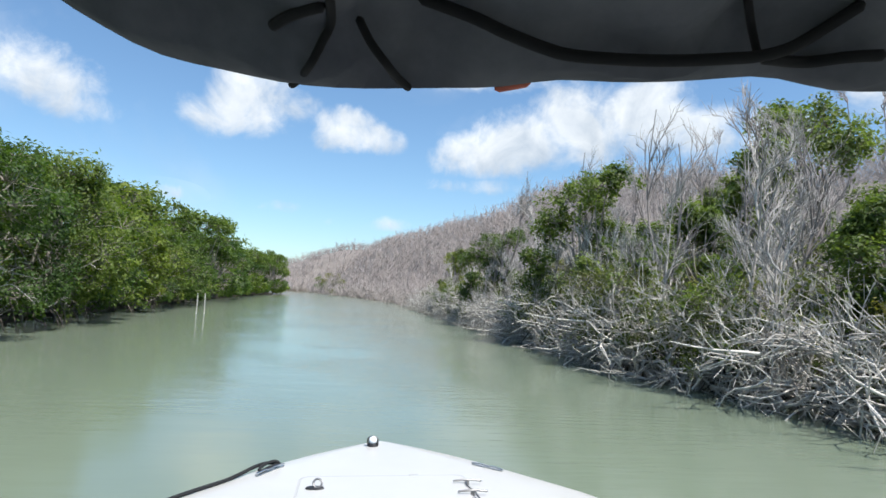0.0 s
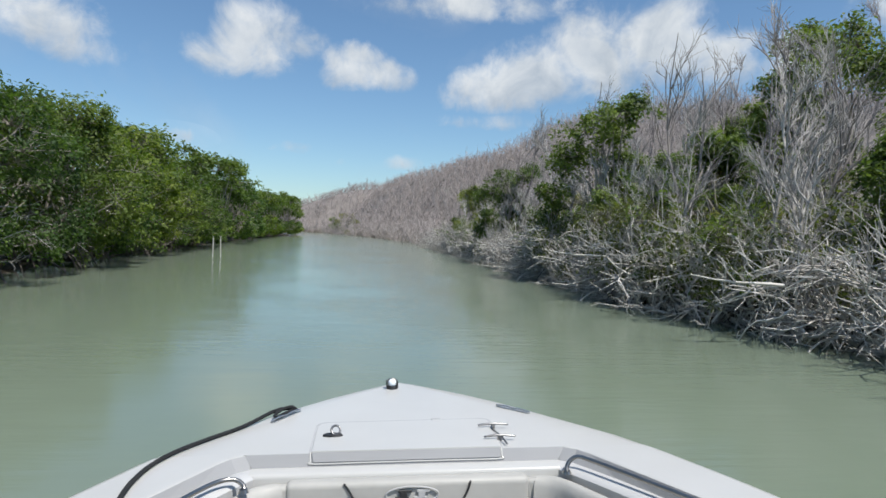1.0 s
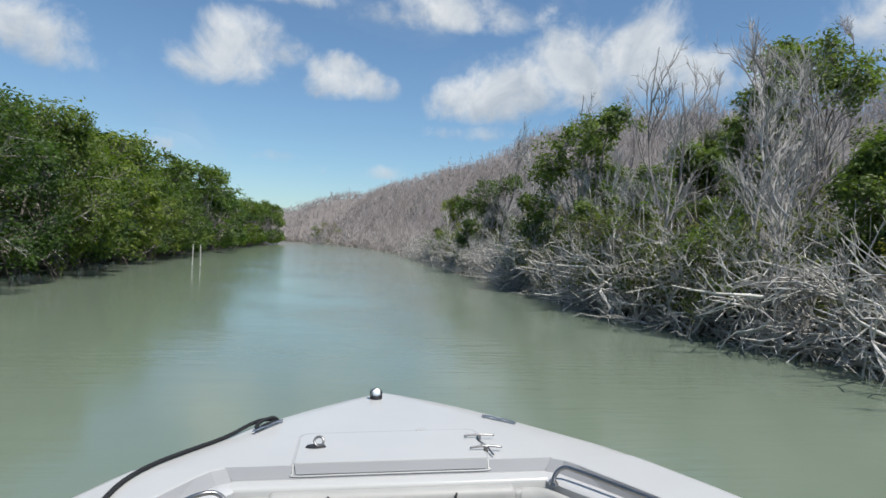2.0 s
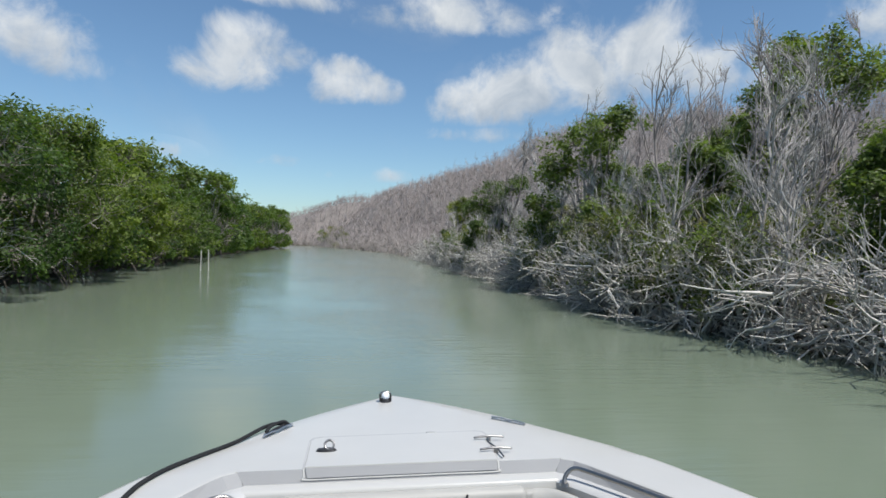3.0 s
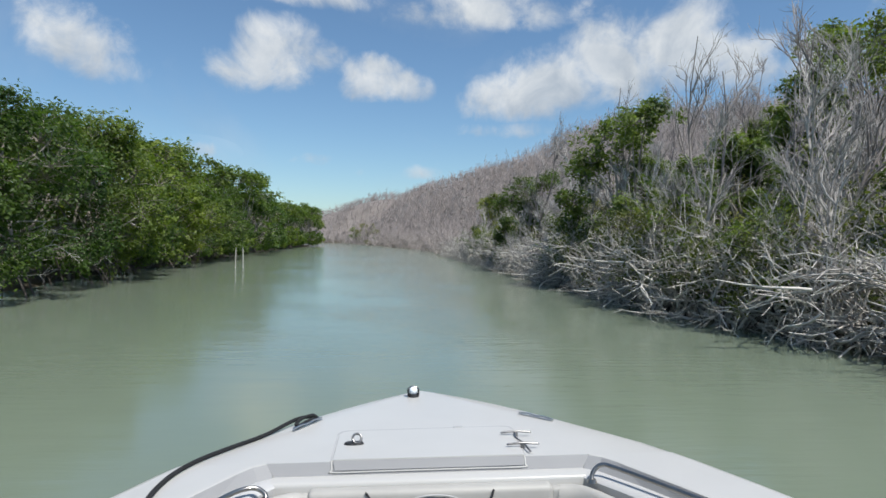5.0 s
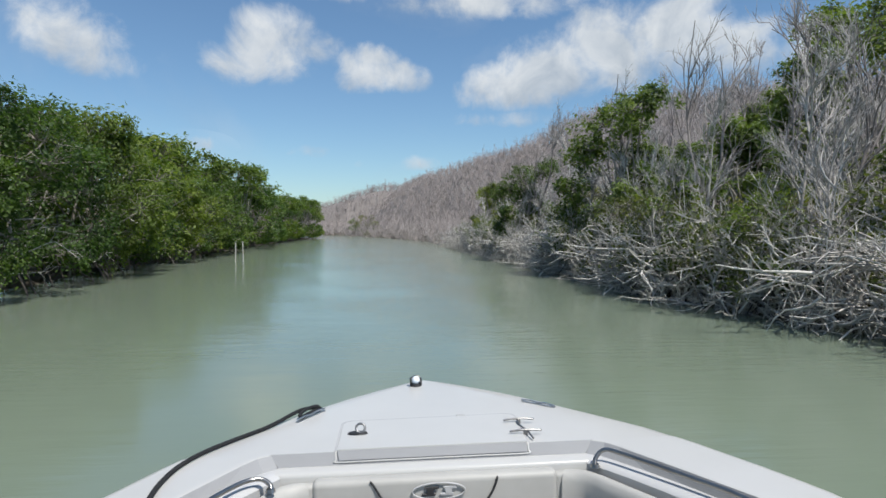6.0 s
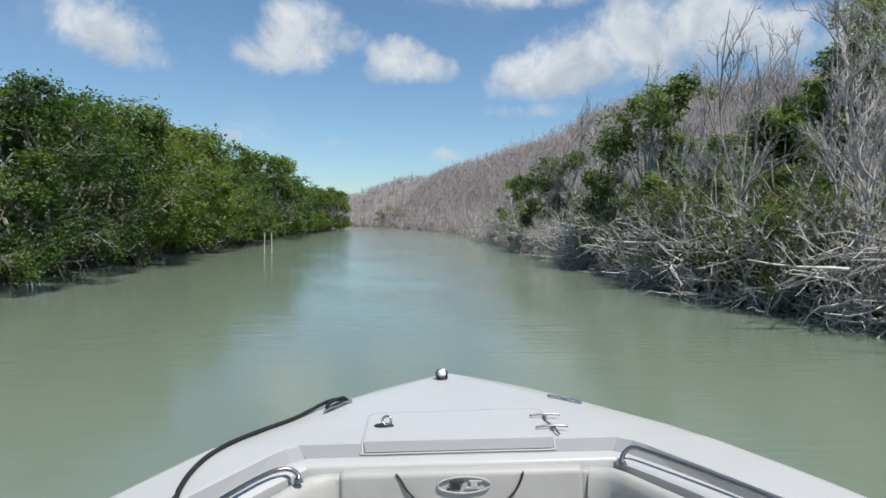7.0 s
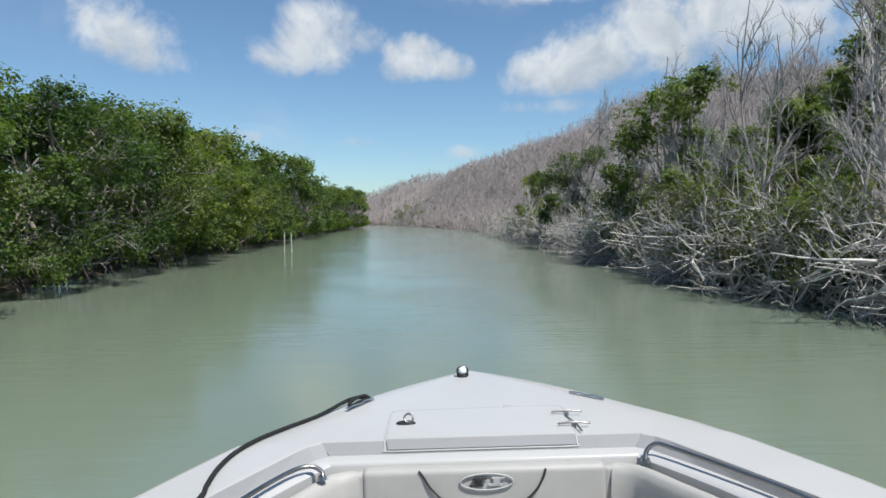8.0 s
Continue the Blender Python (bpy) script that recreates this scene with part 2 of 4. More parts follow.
M_ROPE = simple("black_braided_rope", (0.004, 0.005, 0.006), (0.018, 0.02, 0.022), 90.0, 0.95, relief=0.004)
M_GASKET = simple("grey_gasket", (0.36, 0.36, 0.36), (0.48, 0.48, 0.48), 10.0, 0.6)
M_CANVAS = simple("charcoal_canvas", (0.014, 0.018, 0.027), (0.125, 0.128, 0.138), 9.0, 0.85, relief=0.003, detail=8.0)
M_CORD = simple("black_cord", (0.0015, 0.0015, 0.002), (0.004, 0.004, 0.005), 60.0, 1.0)
M_RED = simple("faded_red_tab", (0.25, 0.05, 0.03), (0.40, 0.10, 0.06), 20.0, 0.7)
M_POST = simple("weathered_post", (0.34, 0.33, 0.30), (0.60, 0.58, 0.54), 8.0, 0.85, stretch=(1, 1, 0.2))
M_LENS = simple("frosted_lens", (0.70, 0.78, 0.84), (0.82, 0.88, 0.92), 8.0, 0.12)


# ---------------------------------------------------------------- mesh helpers
def mesh_from(name, V, Q, mat, smooth=False):
    """A mesh of quads from two arrays."""
    me = bpy.data.meshes.new(name)
    V, Q = np.asarray(V, np.float32), np.asarray(Q, np.int32)
    me.vertices.add(len(V))
    me.vertices.foreach_set("co", V.ravel())
    me.loops.add(Q.size)
    me.loops.foreach_set("vertex_index", Q.ravel())
    me.polygons.add(len(Q))
    me.polygons.foreach_set("loop_start", np.arange(0, Q.size, 4, dtype=np.int32))
    me.polygons.foreach_set("use_smooth", np.full(len(Q), smooth))
    me.update(calc_edges=True)
    me.materials.append(mat)
    return me


def join(chunks):
    """Several (V, Q) pairs as one."""
    V, Q, n = [], [], 0
    for v, q in chunks:
        V.append(v), Q.append(q + n)
        n += len(v)
    return np.concatenate(V), np.concatenate(Q)


def tubes(paths, radii, sides):
    """Tapered tubes along K paths of N points each."""
    paths, radii = np.asarray(paths, float), np.asarray(radii, float)
    K, N, _ = paths.shape
    tan = np.gradient(paths, axis=1)
    tan /= np.linalg.norm(tan, axis=2, keepdims=True) + 1e-9
    ref = np.where(np.abs(tan[:, :1, 2:3]) > 0.8, np.array([1.0, 0.2, 0.0]), np.array([0.1, 0.15, 1.0]))
    a = np.cross(tan, ref)
    a /= np.linalg.norm(a, axis=2, keepdims=True) + 1e-9
    b = np.cross(tan, a)
    ang = np.arange(sides) * 2 * np.pi / sides
    ring = a[:, :, None] * np.cos(ang)[:, None] + b[:, :, None] * np.sin(ang)[:, None]
    V = (paths[:, :, None] + ring * radii[:, :, None, None]).reshape(-1, 3)
    k, i, s = np.meshgrid(np.arange(K), np.arange(N - 1), np.arange(sides), indexing="ij")
    base, s2 = (k * N + i) * sides, (s + 1) % sides
    Q = np.stack([base + s, base + s2, base + sides + s2, base + sides + s], -1).reshape(-1, 4)
    return V, Q


def bowed(start, end, n, wobble, lift, rng):
    """Bent ways from start to end points."""
    start, end = np.asarray(start, float), np.asarray(end, float)
    t = np.linspace(0, 1, n)[None, :, None]
    K = len(start)
    span = np.linalg.norm(end - start, axis=1)[:, None, None]
    p = start[:, None] * (1 - t) + end[:, None] * t
    p = p + np.sin(np.pi * t) * rng.normal(0, wobble, (K, 1, 3)) * span
    p = p + np.sin(2 * np.pi * t) * rng.normal(0, wobble * 0.6, (K, 1, 3)) * span
    p[:, :, 2] += (np.sin(np.pi * t) * lift * span)[:, :, 0]
    return p


def unit(v):
    return v / (np.linalg.norm(v, axis=-1, keepdims=True) + 1e-9)


def sprout(paths, each, t0, t1, length, spread, up, n, wobble, rng):
    """Side branches of paths: where they leave, they follow the parent, a random way and upwards."""
    K, N, _ = paths.shape
    who = np.repeat(np.arange(K), each)
    t = rng.uniform(t0, t1, len(who)) * (N - 1)
    i = np.minimum(t.astype(int), N - 2)
    w = (t - i)[:, None]
    p = paths[who, i] * (1 - w) + paths[who, i + 1] * w
    along = unit(paths[who, i + 1] - paths[who, i])
    way = unit(along + spread * unit(rng.normal(0, 1, (len(who), 3))) + np.array([0, 0, up]))
    size = length * rng.uniform(0.45, 1.15, (len(who), 1)) * (1.15 - 0.5 * (t / (N - 1)))[:, None]
    return bowed(p, p + way * size, n, wobble, 0.04, rng)


def taper(K, n, r0, r1):
    return np.linspace(1, 0, n)[None, :] * (np.broadcast_to(np.asarray(r0, float).reshape(-1, 1), (K, 1)) - r1) + r1


def leaves(centres, normals, size, rng, narrow=0.5):
    """One pointed leaf for each centre."""
    K = len(centres)
    nrm = unit(normals)
    a = unit(np.cross(nrm, rng.normal(0, 1, (K, 3))))
    b = np.cross(nrm, a)
    s = size * rng.uniform(0.65, 1.2, (K, 1))
    droop = nrm * s * -0.12
    V = np.stack([centres - a * s * 0.5, centres + b * s * narrow * 0.5, centres + a * s * 0.5 + droop, centres - b * s * narrow * 0.5], 1).reshape(-1, 3)
    return V, np.arange(K * 4).reshape(-1, 4)


def part(name, me, parent, label=""):
    """Links a mesh as one object under a thing or part."""
    ob = new(name, me)
    ob.parent = parent
    if label:
        tagged(ob, label)
    return ob


def each(name, paths, radii, sides, mat, parent, label=""):
    """One part for every path."""
    for p, r in zip(paths, radii):
        part(name, mesh_from(name, *tubes(p[None], r[None], sides), mat, True), parent, label)


def mass(name, V, Q, mat, parent, label=""):
    """A joined rest of pieces too small and many to pick apart."""
    return tagged(part(name, mesh_from(name, V, Q, mat), parent, label), kind="stuff")


def thing(name, label, category, group="", m=None):
    ob = new(name)
    ob.empty_display_size = 0.3
    if m is not None:
        ob.matrix_world = m
    return tagged(ob, label, category, group)


def bm_mesh(name, bm, mat, smooth=False):
    me = bpy.data.meshes.new(name)
    bmesh.ops.recalc_face_normals(bm, faces=bm.faces)
    bm.to_mesh(me)
    bm.free()
    me.materials.append(mat)
    if smooth:
        me.polygons.foreach_set("use_smooth", np.full(len(me.polygons), True))
    return me


def box_bm(size, centre=(0, 0, 0), bevel=0.0, segments=3, rot=None):
    bm = bmesh.new()
    bmesh.ops.create_cube(bm, size=1)
    bmesh.ops.scale(bm, vec=size, verts=bm.verts)
    if bevel:
        bmesh.ops.bevel(bm, geom=bm.edges[:], offset=bevel, segments=segments, affect="EDGES", profile=0.5)
    if rot is not None:
        bmesh.ops.transform(bm, matrix=rot, verts=bm.verts)
    bmesh.ops.translate(bm, vec=centre, verts=bm.verts)
    return bm


def rod(name, points, radius, mat, sides=10, closed_ends=True):
    """A round bar along a smooth way through the points."""
    pts = [Vector(p) for p in points]
    fine = []
    for i in range(len(pts) - 1):
        p0, p1, p2, p3 = pts[max(i - 1, 0)], pts[i], pts[i + 1], pts[min(i + 2, len(pts) - 1)]
        for k in range(6):
            t = k / 6
            fine.append(0.5 * ((2 * p1) + (p2 - p0) * t + (2 * p0 - 5 * p1 + 4 * p2 - p3) * t * t + (3 * p1 - p0 - 3 * p2 + p3) * t ** 3))
    fine.append(pts[-1])
    P = np.array([[*p] for p in fine])[None]
    r = np.full((1, P.shape[1]), radius)
    if closed_ends:
        r[0, 0] = r[0, -1] = radius * 0.35
    V, Q = tubes(P, r, sides)
    return mesh_from(name, V, Q, mat, True)


# ---------------------------------------------------------------- banks, hill and water
Y_R = [-400, -60, -20, 0, 8, 12, 16, 21, 26, 32, 40, 60, 90, 120, 170, 235]
X_R = [14, 11.5, 10.8, 9.8, 8.9, 8.1, 7.4, 7.2, 7.4, 7.2, 7.0, 6.8, 5.0, 2.2, -7, -22]
Y_L = [-400, -60, -20, 0, 10, 20, 30, 42, 77, 115, 150, 158, 175]
X_L = [-14, -12, -10.5, -10.2, -10.6, -11.2, -12.4, -13.3, -15.8, -17.6, -18.4, -24, -160]


def shore_right(y):
    return np.interp(y, Y_R, X_R)


def shore_left(y):
    return np.interp(y, Y_L, X_L)


def ease(a, b, v):
    t = np.clip((v - a) / (b - a), 0, 1)
    return t * t * (3 - 2 * t)


def ground_height(x, y):
    """Height of the ground: a shallow bed, low muddy banks and a hill behind one of them."""
    x, y = np.asarray(x, float), np.asarray(y, float)
    right = np.maximum(x - shore_right(y), y - 235.0)
    left = np.where(y < 175, shore_left(y) - x, -50.0)
    left = np.where(y > 235, -50.0, left)
    land = np.maximum(right, left)
    z = -1.2 + 1.35 * ease(-1.8, 2.6, land)
    hill = 19.0 * (0.5 + 0.5 * ease(20, 95, y)) * ease(2.0, 31.0, right) * (1 - 0.55 * ease(-2, -46, x) * ease(120, 210, y))
    hill = hill + 0.8 * np.sin(x * 0.11 + 1.0) * np.cos(y * 0.09) * ease(8, 30, right)
    return z + hill * (1 - ease(600, 1500, np.hypot(x, y)) * 0.8)


def build_ground():
    def axis(fine, step, far):
        a = np.arange(-fine, fine + step, step)
        b = fine + np.cumsum(np.geomspace(step, 400, far))
        return np.concatenate([-b[::-1], a, b])
    xs, ys = axis(60, 1.5, 26), axis(60, 1.5, 26) + 40
    ys = np.unique(np.concatenate([ys, np.arange(100, 260, 3.0)]))
    X, Y = np.meshgrid(xs, ys, indexing="ij")
    Z = ground_height(X, Y)
    Z = Z + 0.06 * np.sin(X * 2.1 + Y * 0.7) * np.sin(Y * 1.7 - X * 0.4)
    nx, ny = X.shape
    i, j = np.meshgrid(np.arange(nx - 1), np.arange(ny - 1), indexing="ij")
    Q = np.stack([i * ny + j, (i + 1) * ny + j, (i + 1) * ny + j + 1, i * ny + j + 1], -1).reshape(-1, 4)
    ob = new("ground", mesh_from("ground", np.stack([X, Y, Z], -1).reshape(-1, 3), Q, M_MUD, True))
    tagged(ob, "dark muddy banks, channel bed and brown hill slope", "ground", kind="structure")


def build_water():
    xs = np.concatenate([[-4000, -1200, -300], np.arange(-60, 61, 6), [300, 1200, 4000]])
    ys = np.concatenate([[-4000, -1200, -300], np.arange(-60, 261, 8), [500, 1200, 4000]])
    X, Y = np.meshgrid(xs, ys, indexing="ij")
    nx, ny = X.shape
    i, j = np.meshgrid(np.arange(nx - 1), np.arange(ny - 1), indexing="ij")
    Q = np.stack([i * ny + j, (i + 1) * ny + j, (i + 1) * ny + j + 1, i * ny + j + 1], -1).reshape(-1, 4)
    ob = new("water", mesh_from("water", np.stack([X, Y, 0 * X], -1).reshape(-1, 3), Q, M_WATER, True))
    tagged(ob, "milky grey-green channel water with faint ripples", "water", kind="structure")


build_ground()
build_water()


# ---------------------------------------------------------------- trees
def prop_roots(rng, count, z_low, z_high, reach):
    ang = rng.uniform(0, 2 * np.pi, count)
    r0, r1 = rng.uniform(0.05, 0.4, count), rng.uniform(0.5, 1.0, count) * reach
    way = np.stack([np.cos(ang), np.sin(ang)], -1)
    start = np.concatenate([way * r0[:, None], rng.uniform(z_low, z_high, count)[:, None]], 1)
    end = np.concatenate([way * r1[:, None], np.full((count, 1), -0.6)], 1)
    p = bowed(start, end, 8, 0.06, 0.28, rng)
    return p, taper(count, 8, rng.uniform(0.025, 0.05, count), 0.018)


def green_tree(name, label, group, seed, height, width, lobes, tips, per_tip, leaf, mat, low=0.16, dead_twigs=0, roots=12):
    """A mangrove: arched prop roots, several stems, limbs to uneven clumps, and leaves on the twigs' tips."""
    rng = np.random.default_rng(seed)
    ob = thing(name, label, "mangrove", group)
    stems = 3
    foot = np.concatenate([rng.normal(0, 0.25, (stems, 2)), np.full((stems, 1), 0.5)], 1)
    head = np.concatenate([rng.normal(0, width * 0.13, (stems, 2)), rng.uniform(0.6, 0.8, (stems, 1)) * height], 1)
    sp = bowed(foot, head, 10, 0.06, 0.0, rng)
    each("trunk", sp, taper(stems, 10, rng.uniform(0.07, 0.12, stems), 0.03), 7, M_BARK, ob)
    # roots far darker than the bark: undercut shade put into their colour
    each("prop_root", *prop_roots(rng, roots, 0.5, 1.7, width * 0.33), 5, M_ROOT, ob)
    z = rng.uniform(low, 0.88, lobes) * height
    z[:3] = np.array([0.9, 0.82, 0.86]) * height
    rmax = width * 0.5 * np.sqrt(np.clip(1 - ((z - 0.45 * height) / (0.62 * height)) ** 2, 0.05, 1))
    ang, rad = rng.uniform(0, 2 * np.pi, lobes), np.sqrt(rng.uniform(0.15, 1, lobes)) * rmax * 0.85
    centre = np.stack([np.cos(ang) * rad, np.sin(ang) * rad, z], -1)
    size = rng.uniform(0.10, 0.20, lobes) * width
    who = rng.integers(0, stems, lobes)
    k = np.clip((z / height * 9 - rng.uniform(1.0, 3.0, lobes)).astype(int), 1, 8)
    lp = bowed(sp[who, k], centre, 6, 0.08, 0.03, rng)
    each("limb", lp, taper(lobes, 6, 0.045, 0.015), 5, M_BARK, ob)
    which = np.repeat(np.arange(lobes), tips)
    way = unit(rng.normal(0, 1, (len(which), 3)) + unit(centre - np.array([0, 0, 0.35 * height]))[which] * 0.7 + np.array([0, 0, 0.25]))
    tip = centre[which] + way * size[which, None] * rng.uniform(0.55, 1.1, (len(which), 1)) * np.array([1.15, 1.15, 0.8])
    tp = bowed(centre[which], tip, 3, 0.1, 0.05, rng)
    chunks = [tubes(tp, taper(len(tp), 3, 0.014, 0.006), 3)]
    mass("twig_mass", *join(chunks), M_BARK, ob)
    if dead_twigs:
        st = rng.integers(0, stems, dead_twigs)
        s0 = sp[st, rng.integers(1, 6, dead_twigs)]
        e0 = s0 + unit(rng.normal(0, 1, (dead_twigs, 3)) * np.array([1, 1, 0.35])) * rng.uniform(0.15, 0.38, (dead_twigs, 1)) * width
        e0[:, 2] = np.maximum(e0[:, 2], 0.15)
        dp = bowed(s0, e0, 6, 0.13, 0.06, rng)
        each("bare_branch", dp, taper(dead_twigs, 6, 0.022, 0.007), 4, M_DEAD, ob, "bleached leafless branch")
        mass("bare_twig_mass", *tubes(sprout(dp, 4, 0.3, 1, 0.7, 0.8, 0.2, 3, 0.1, rng), taper(dead_twigs * 4, 3, 0.010, 0.004), 3), M_DEAD, ob)
    c = np.repeat(tip, per_tip, 0)
    off = rng.normal(0, 1, c.shape) * (0.085 * size[np.repeat(which, per_tip)][:, None] + 0.07)
    n = unit(np.repeat(way, per_tip, 0) * 0.6 + rng.normal(0, 0.55, c.shape) + np.array([0, 0, 0.75]))
    mass("crown", *leaves(c + off, n, leaf, rng), mat, ob)
    return ob


def dead_tree(name, label, group, seed, height, lean, mat, limbs=9, subs=6, twigs=6, upright=0.75):
    """A leafless tree: forked trunk, limbs, branches and a haze of twigs."""
    rng = np.random.default_rng(seed)
    ob = thing(name, label, "dead tree", group)
    stems = 2
    foot = np.concatenate([rng.normal(0, 0.15, (stems, 2)), np.full((stems, 1), -0.3)], 1)
    head = np.array([[lean, 0.2, height], [-0.5 * lean - 0.5, -0.4, height * 0.85]]) + rng.normal(0, 0.3, (stems, 3))
    sp = bowed(foot, head, 9, 0.05, 0.0, rng)
    each("trunk", sp, taper(stems, 9, (0.085, 0.06), 0.015), 6, mat, ob)
    a = sprout(sp, limbs, 0.25, 0.98, height * 0.36, 0.75, upright * 0.45, 6, 0.06, rng)
    b = sprout(a, subs, 0.2, 1.0, height * 0.17, 0.75, upright * 0.5, 4, 0.07, rng)
    c = sprout(b, twigs, 0.15, 1.0, height * 0.095, 0.7, upright * 0.6, 3, 0.06, rng)
    each("limb", a, taper(len(a), 6, 0.034, 0.010), 4, mat, ob)
    mass("branch_mass", *tubes(b, taper(len(b), 4, 0.016, 0.007), 3), mat, ob)
    mass("twig_mass", *tubes(c, taper(len(c), 3, 0.0085, 0.004), 3), M_TWIG, ob)
    return ob


def dead_thicket(name, label, group, seed, width, height, mat):
    """A tangle of fallen and arching bleached branches and prop roots at the water's edge."""
    rng = np.random.default_rng(seed)
    ob = thing(name, label, "dead mangrove", group)
    n = 58
    s0 = np.stack([rng.uniform(-0.55, 0.55, n) * width, rng.uniform(-0.5, 1.0, n), rng.uniform(0.05, 0.75, n) * height], -1)
    way = unit(np.stack([rng.normal(0, 1.0, n), rng.normal(-0.3, 0.45, n), rng.normal(0.10, 0.26, n)], -1))
    e0 = s0 + way * rng.uniform(0.8, 2.1, (n, 1))
    e0[:, 2] = np.clip(e0[:, 2], -0.12, height * 1.1)
    a = bowed(s0, e0, 6, 0.08, 0.04, rng)
    each("fallen_branch", a, taper(n, 6, rng.uniform(0.014, 0.044, n), 0.009), 4, mat, ob)
    up = 16
    u0 = np.stack([rng.uniform(-0.5, 0.5, up) * width, rng.uniform(-0.3, 1.0, up), np.full(up, -0.4)], -1)
    u1 = u0 + np.stack([rng.normal(0, 0.5, up), rng.normal(-0.1, 0.4, up), rng.uniform(0.6, 1.1, up) * height], -1)
    p = bowed(u0, u1, 7, 0.07, 0.0, rng)
    each("stem", p, taper(up, 7, rng.uniform(0.02, 0.042, up), 0.010), 5, mat, ob)
    b = np.concatenate([sprout(a, 3, 0.2, 1.0, 0.85, 0.7, 0.12, 3, 0.06, rng), sprout(p, 5, 0.2, 1.0, 1.1, 0.9, 0.2, 4, 0.09, rng)[:, [0, 1, 3]]])
    c = sprout(b, 2, 0.2, 1.0, 0.42, 0.8, 0.2, 3, 0.08, rng)
    mass("twig_mass", *join([tubes(b, taper(len(b), 3, 0.015, 0.007), 3), tubes(c, taper(len(c), 3, 0.010, 0.005), 3)]), M_TWIG, ob)
    k = 12
    q0 = np.stack([rng.uniform(-0.5, 0.5, k) * width, rng.uniform(-0.4, 0.8, k), rng.uniform(0.3, 1.1, k)], -1)
    q1 = np.stack([rng.uniform(-0.55, 0.55, k) * width, rng.uniform(-1.1, 0.9, k), np.full(k, -0.4)], -1)
    # root colour also holds the dark shade at the tangle's foot
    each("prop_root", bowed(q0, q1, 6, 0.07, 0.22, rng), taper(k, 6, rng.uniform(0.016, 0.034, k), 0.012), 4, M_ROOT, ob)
    return ob


def at(x, y, turn, scale, sink=0.0, tall=1.0):
    z = max(float(ground_height(x, y)), -0.45) - sink
    return pose(x, y, z, 0, 0, turn) @ Matrix.Diagonal((scale, scale, scale * tall, 1))


class Spread:
    """Sets out copies of a few built trees; the first call places the built one itself."""

    def __init__(self, kinds):
        self.kinds, self.used, self.turn = kinds, set(), 0

    def put(self, m):
        ob = self.kinds[self.turn % len(self.kinds)]
        self.turn += 1
        if ob.name in self.used:
            return copy_thing(ob, m)
        self.used.add(ob.name)
        ob.matrix_world = m
        return ob


rand = random.Random(5)

# the green bank
GREEN = "leafy mangrove with dense glossy green crown on arched grey roots"
near_green = Spread([green_tree("mangrove_tree", GREEN, "mangroves on the green bank", 11 + i, h, w, 21, 18, 16, 0.24, m, 0.17, 4, 9)
                     for i, (h, w, m) in enumerate([(6.6, 6.4, M_LEAF), (6.0, 6.2, M_LEAF), (7.0, 6.2, M_LEAF_DEEP)])])
edge_green = Spread([green_tree("mangrove_tree", GREEN, "mangroves on the green bank", 21 + i, h, w, 23, 22, 32, 0.155, m, 0.18, 9)
                     for i, (h, w, m) in enumerate([(6.4, 6.2, M_LEAF), (6.0, 6.2, M_LEAF_DEEP)])])
far_green = Spread([green_tree("mangrove_tree", GREEN, "mangroves on the green bank", 31 + i, h, w, 15, 16, 13, 0.36, m, 0.14, 0, 5)
                    for i, (h, w, m) in enumerate([(7.6, 7.0, M_LEAF), (6.8, 7.4, M_LEAF_DEEP)])])
y = 8.0
while y < 58:
    (edge_green if y < 25 else near_green).put(at(shore_left(y) - 1.3 + rand.uniform(-0.7, 0.5), y, rand.uniform(0, 360), rand.uniform(0.78, 1.1), tall=rand.uniform(0.85, 1.12)))
    y += rand.uniform(2.3, 3.1)
y = 9.0
while y < 60:
    far_green.put(at(shore_left(y) - 5.4 + rand.uniform(-0.8, 0.8), y, rand.uniform(0, 360), rand.uniform(0.85, 1.1), tall=rand.uniform(0.78, 1.35)))
    y += rand.uniform(3.2, 4.2)
while y < 158:
    far_green.put(at(shore_left(y) - 2.2 + rand.uniform(-0.6, 0.6), y, rand.uniform(0, 360), rand.uniform(0.95, 1.25)))
    if rand.random() < 0.5:
        far_green.put(at(shore_left(y) - 7.5, y + 1.5, rand.uniform(0, 360), rand.uniform(1.05, 1.25)))
    y += rand.uniform(3.4, 4.8)

for y in (4, -2, -9, -17, -26, -37):
    far_green.put(at(shore_left(y) - 3.0, y, rand.uniform(0, 360), rand.uniform(0.9, 1.1)))

# the dead bank: tangle at the edge, bare trees behind, some green crowns between
tangles = Spread([dead_thicket("dead_mangrove_tangle", "tangle of bleached fallen branches and roots at the water", "tangles on the dead bank", 51 + i, w, h, M_DEAD)
                  for i, (w, h) in enumerate([(3.6, 2.4), (4.2, 2.0), (3.4, 2.8)])])
bare = Spread([dead_tree("dead_tree", "bare grey leafless tree with a haze of twigs", "bare trees on the dead bank", 71 + i, h, l, m)
               for i, (h, l, m) in enumerate([(6.2, 0.8, M_DEAD), (5.4, -0.6, M_TWIG), (6.8, 0.3, M_TWIG), (4.8, 1.2, M_DEAD)])])
y = 7.0
while y < 75:
    tangles.put(at(shore_right(y) + 0.7, y, 90 + rand.uniform(-18, 18), rand.uniform(0.85, 1.2)) @ pose(0, 0, 0, 0, 0, 180))
    y += rand.uniform(2.2, 3.2)
y = 8.0
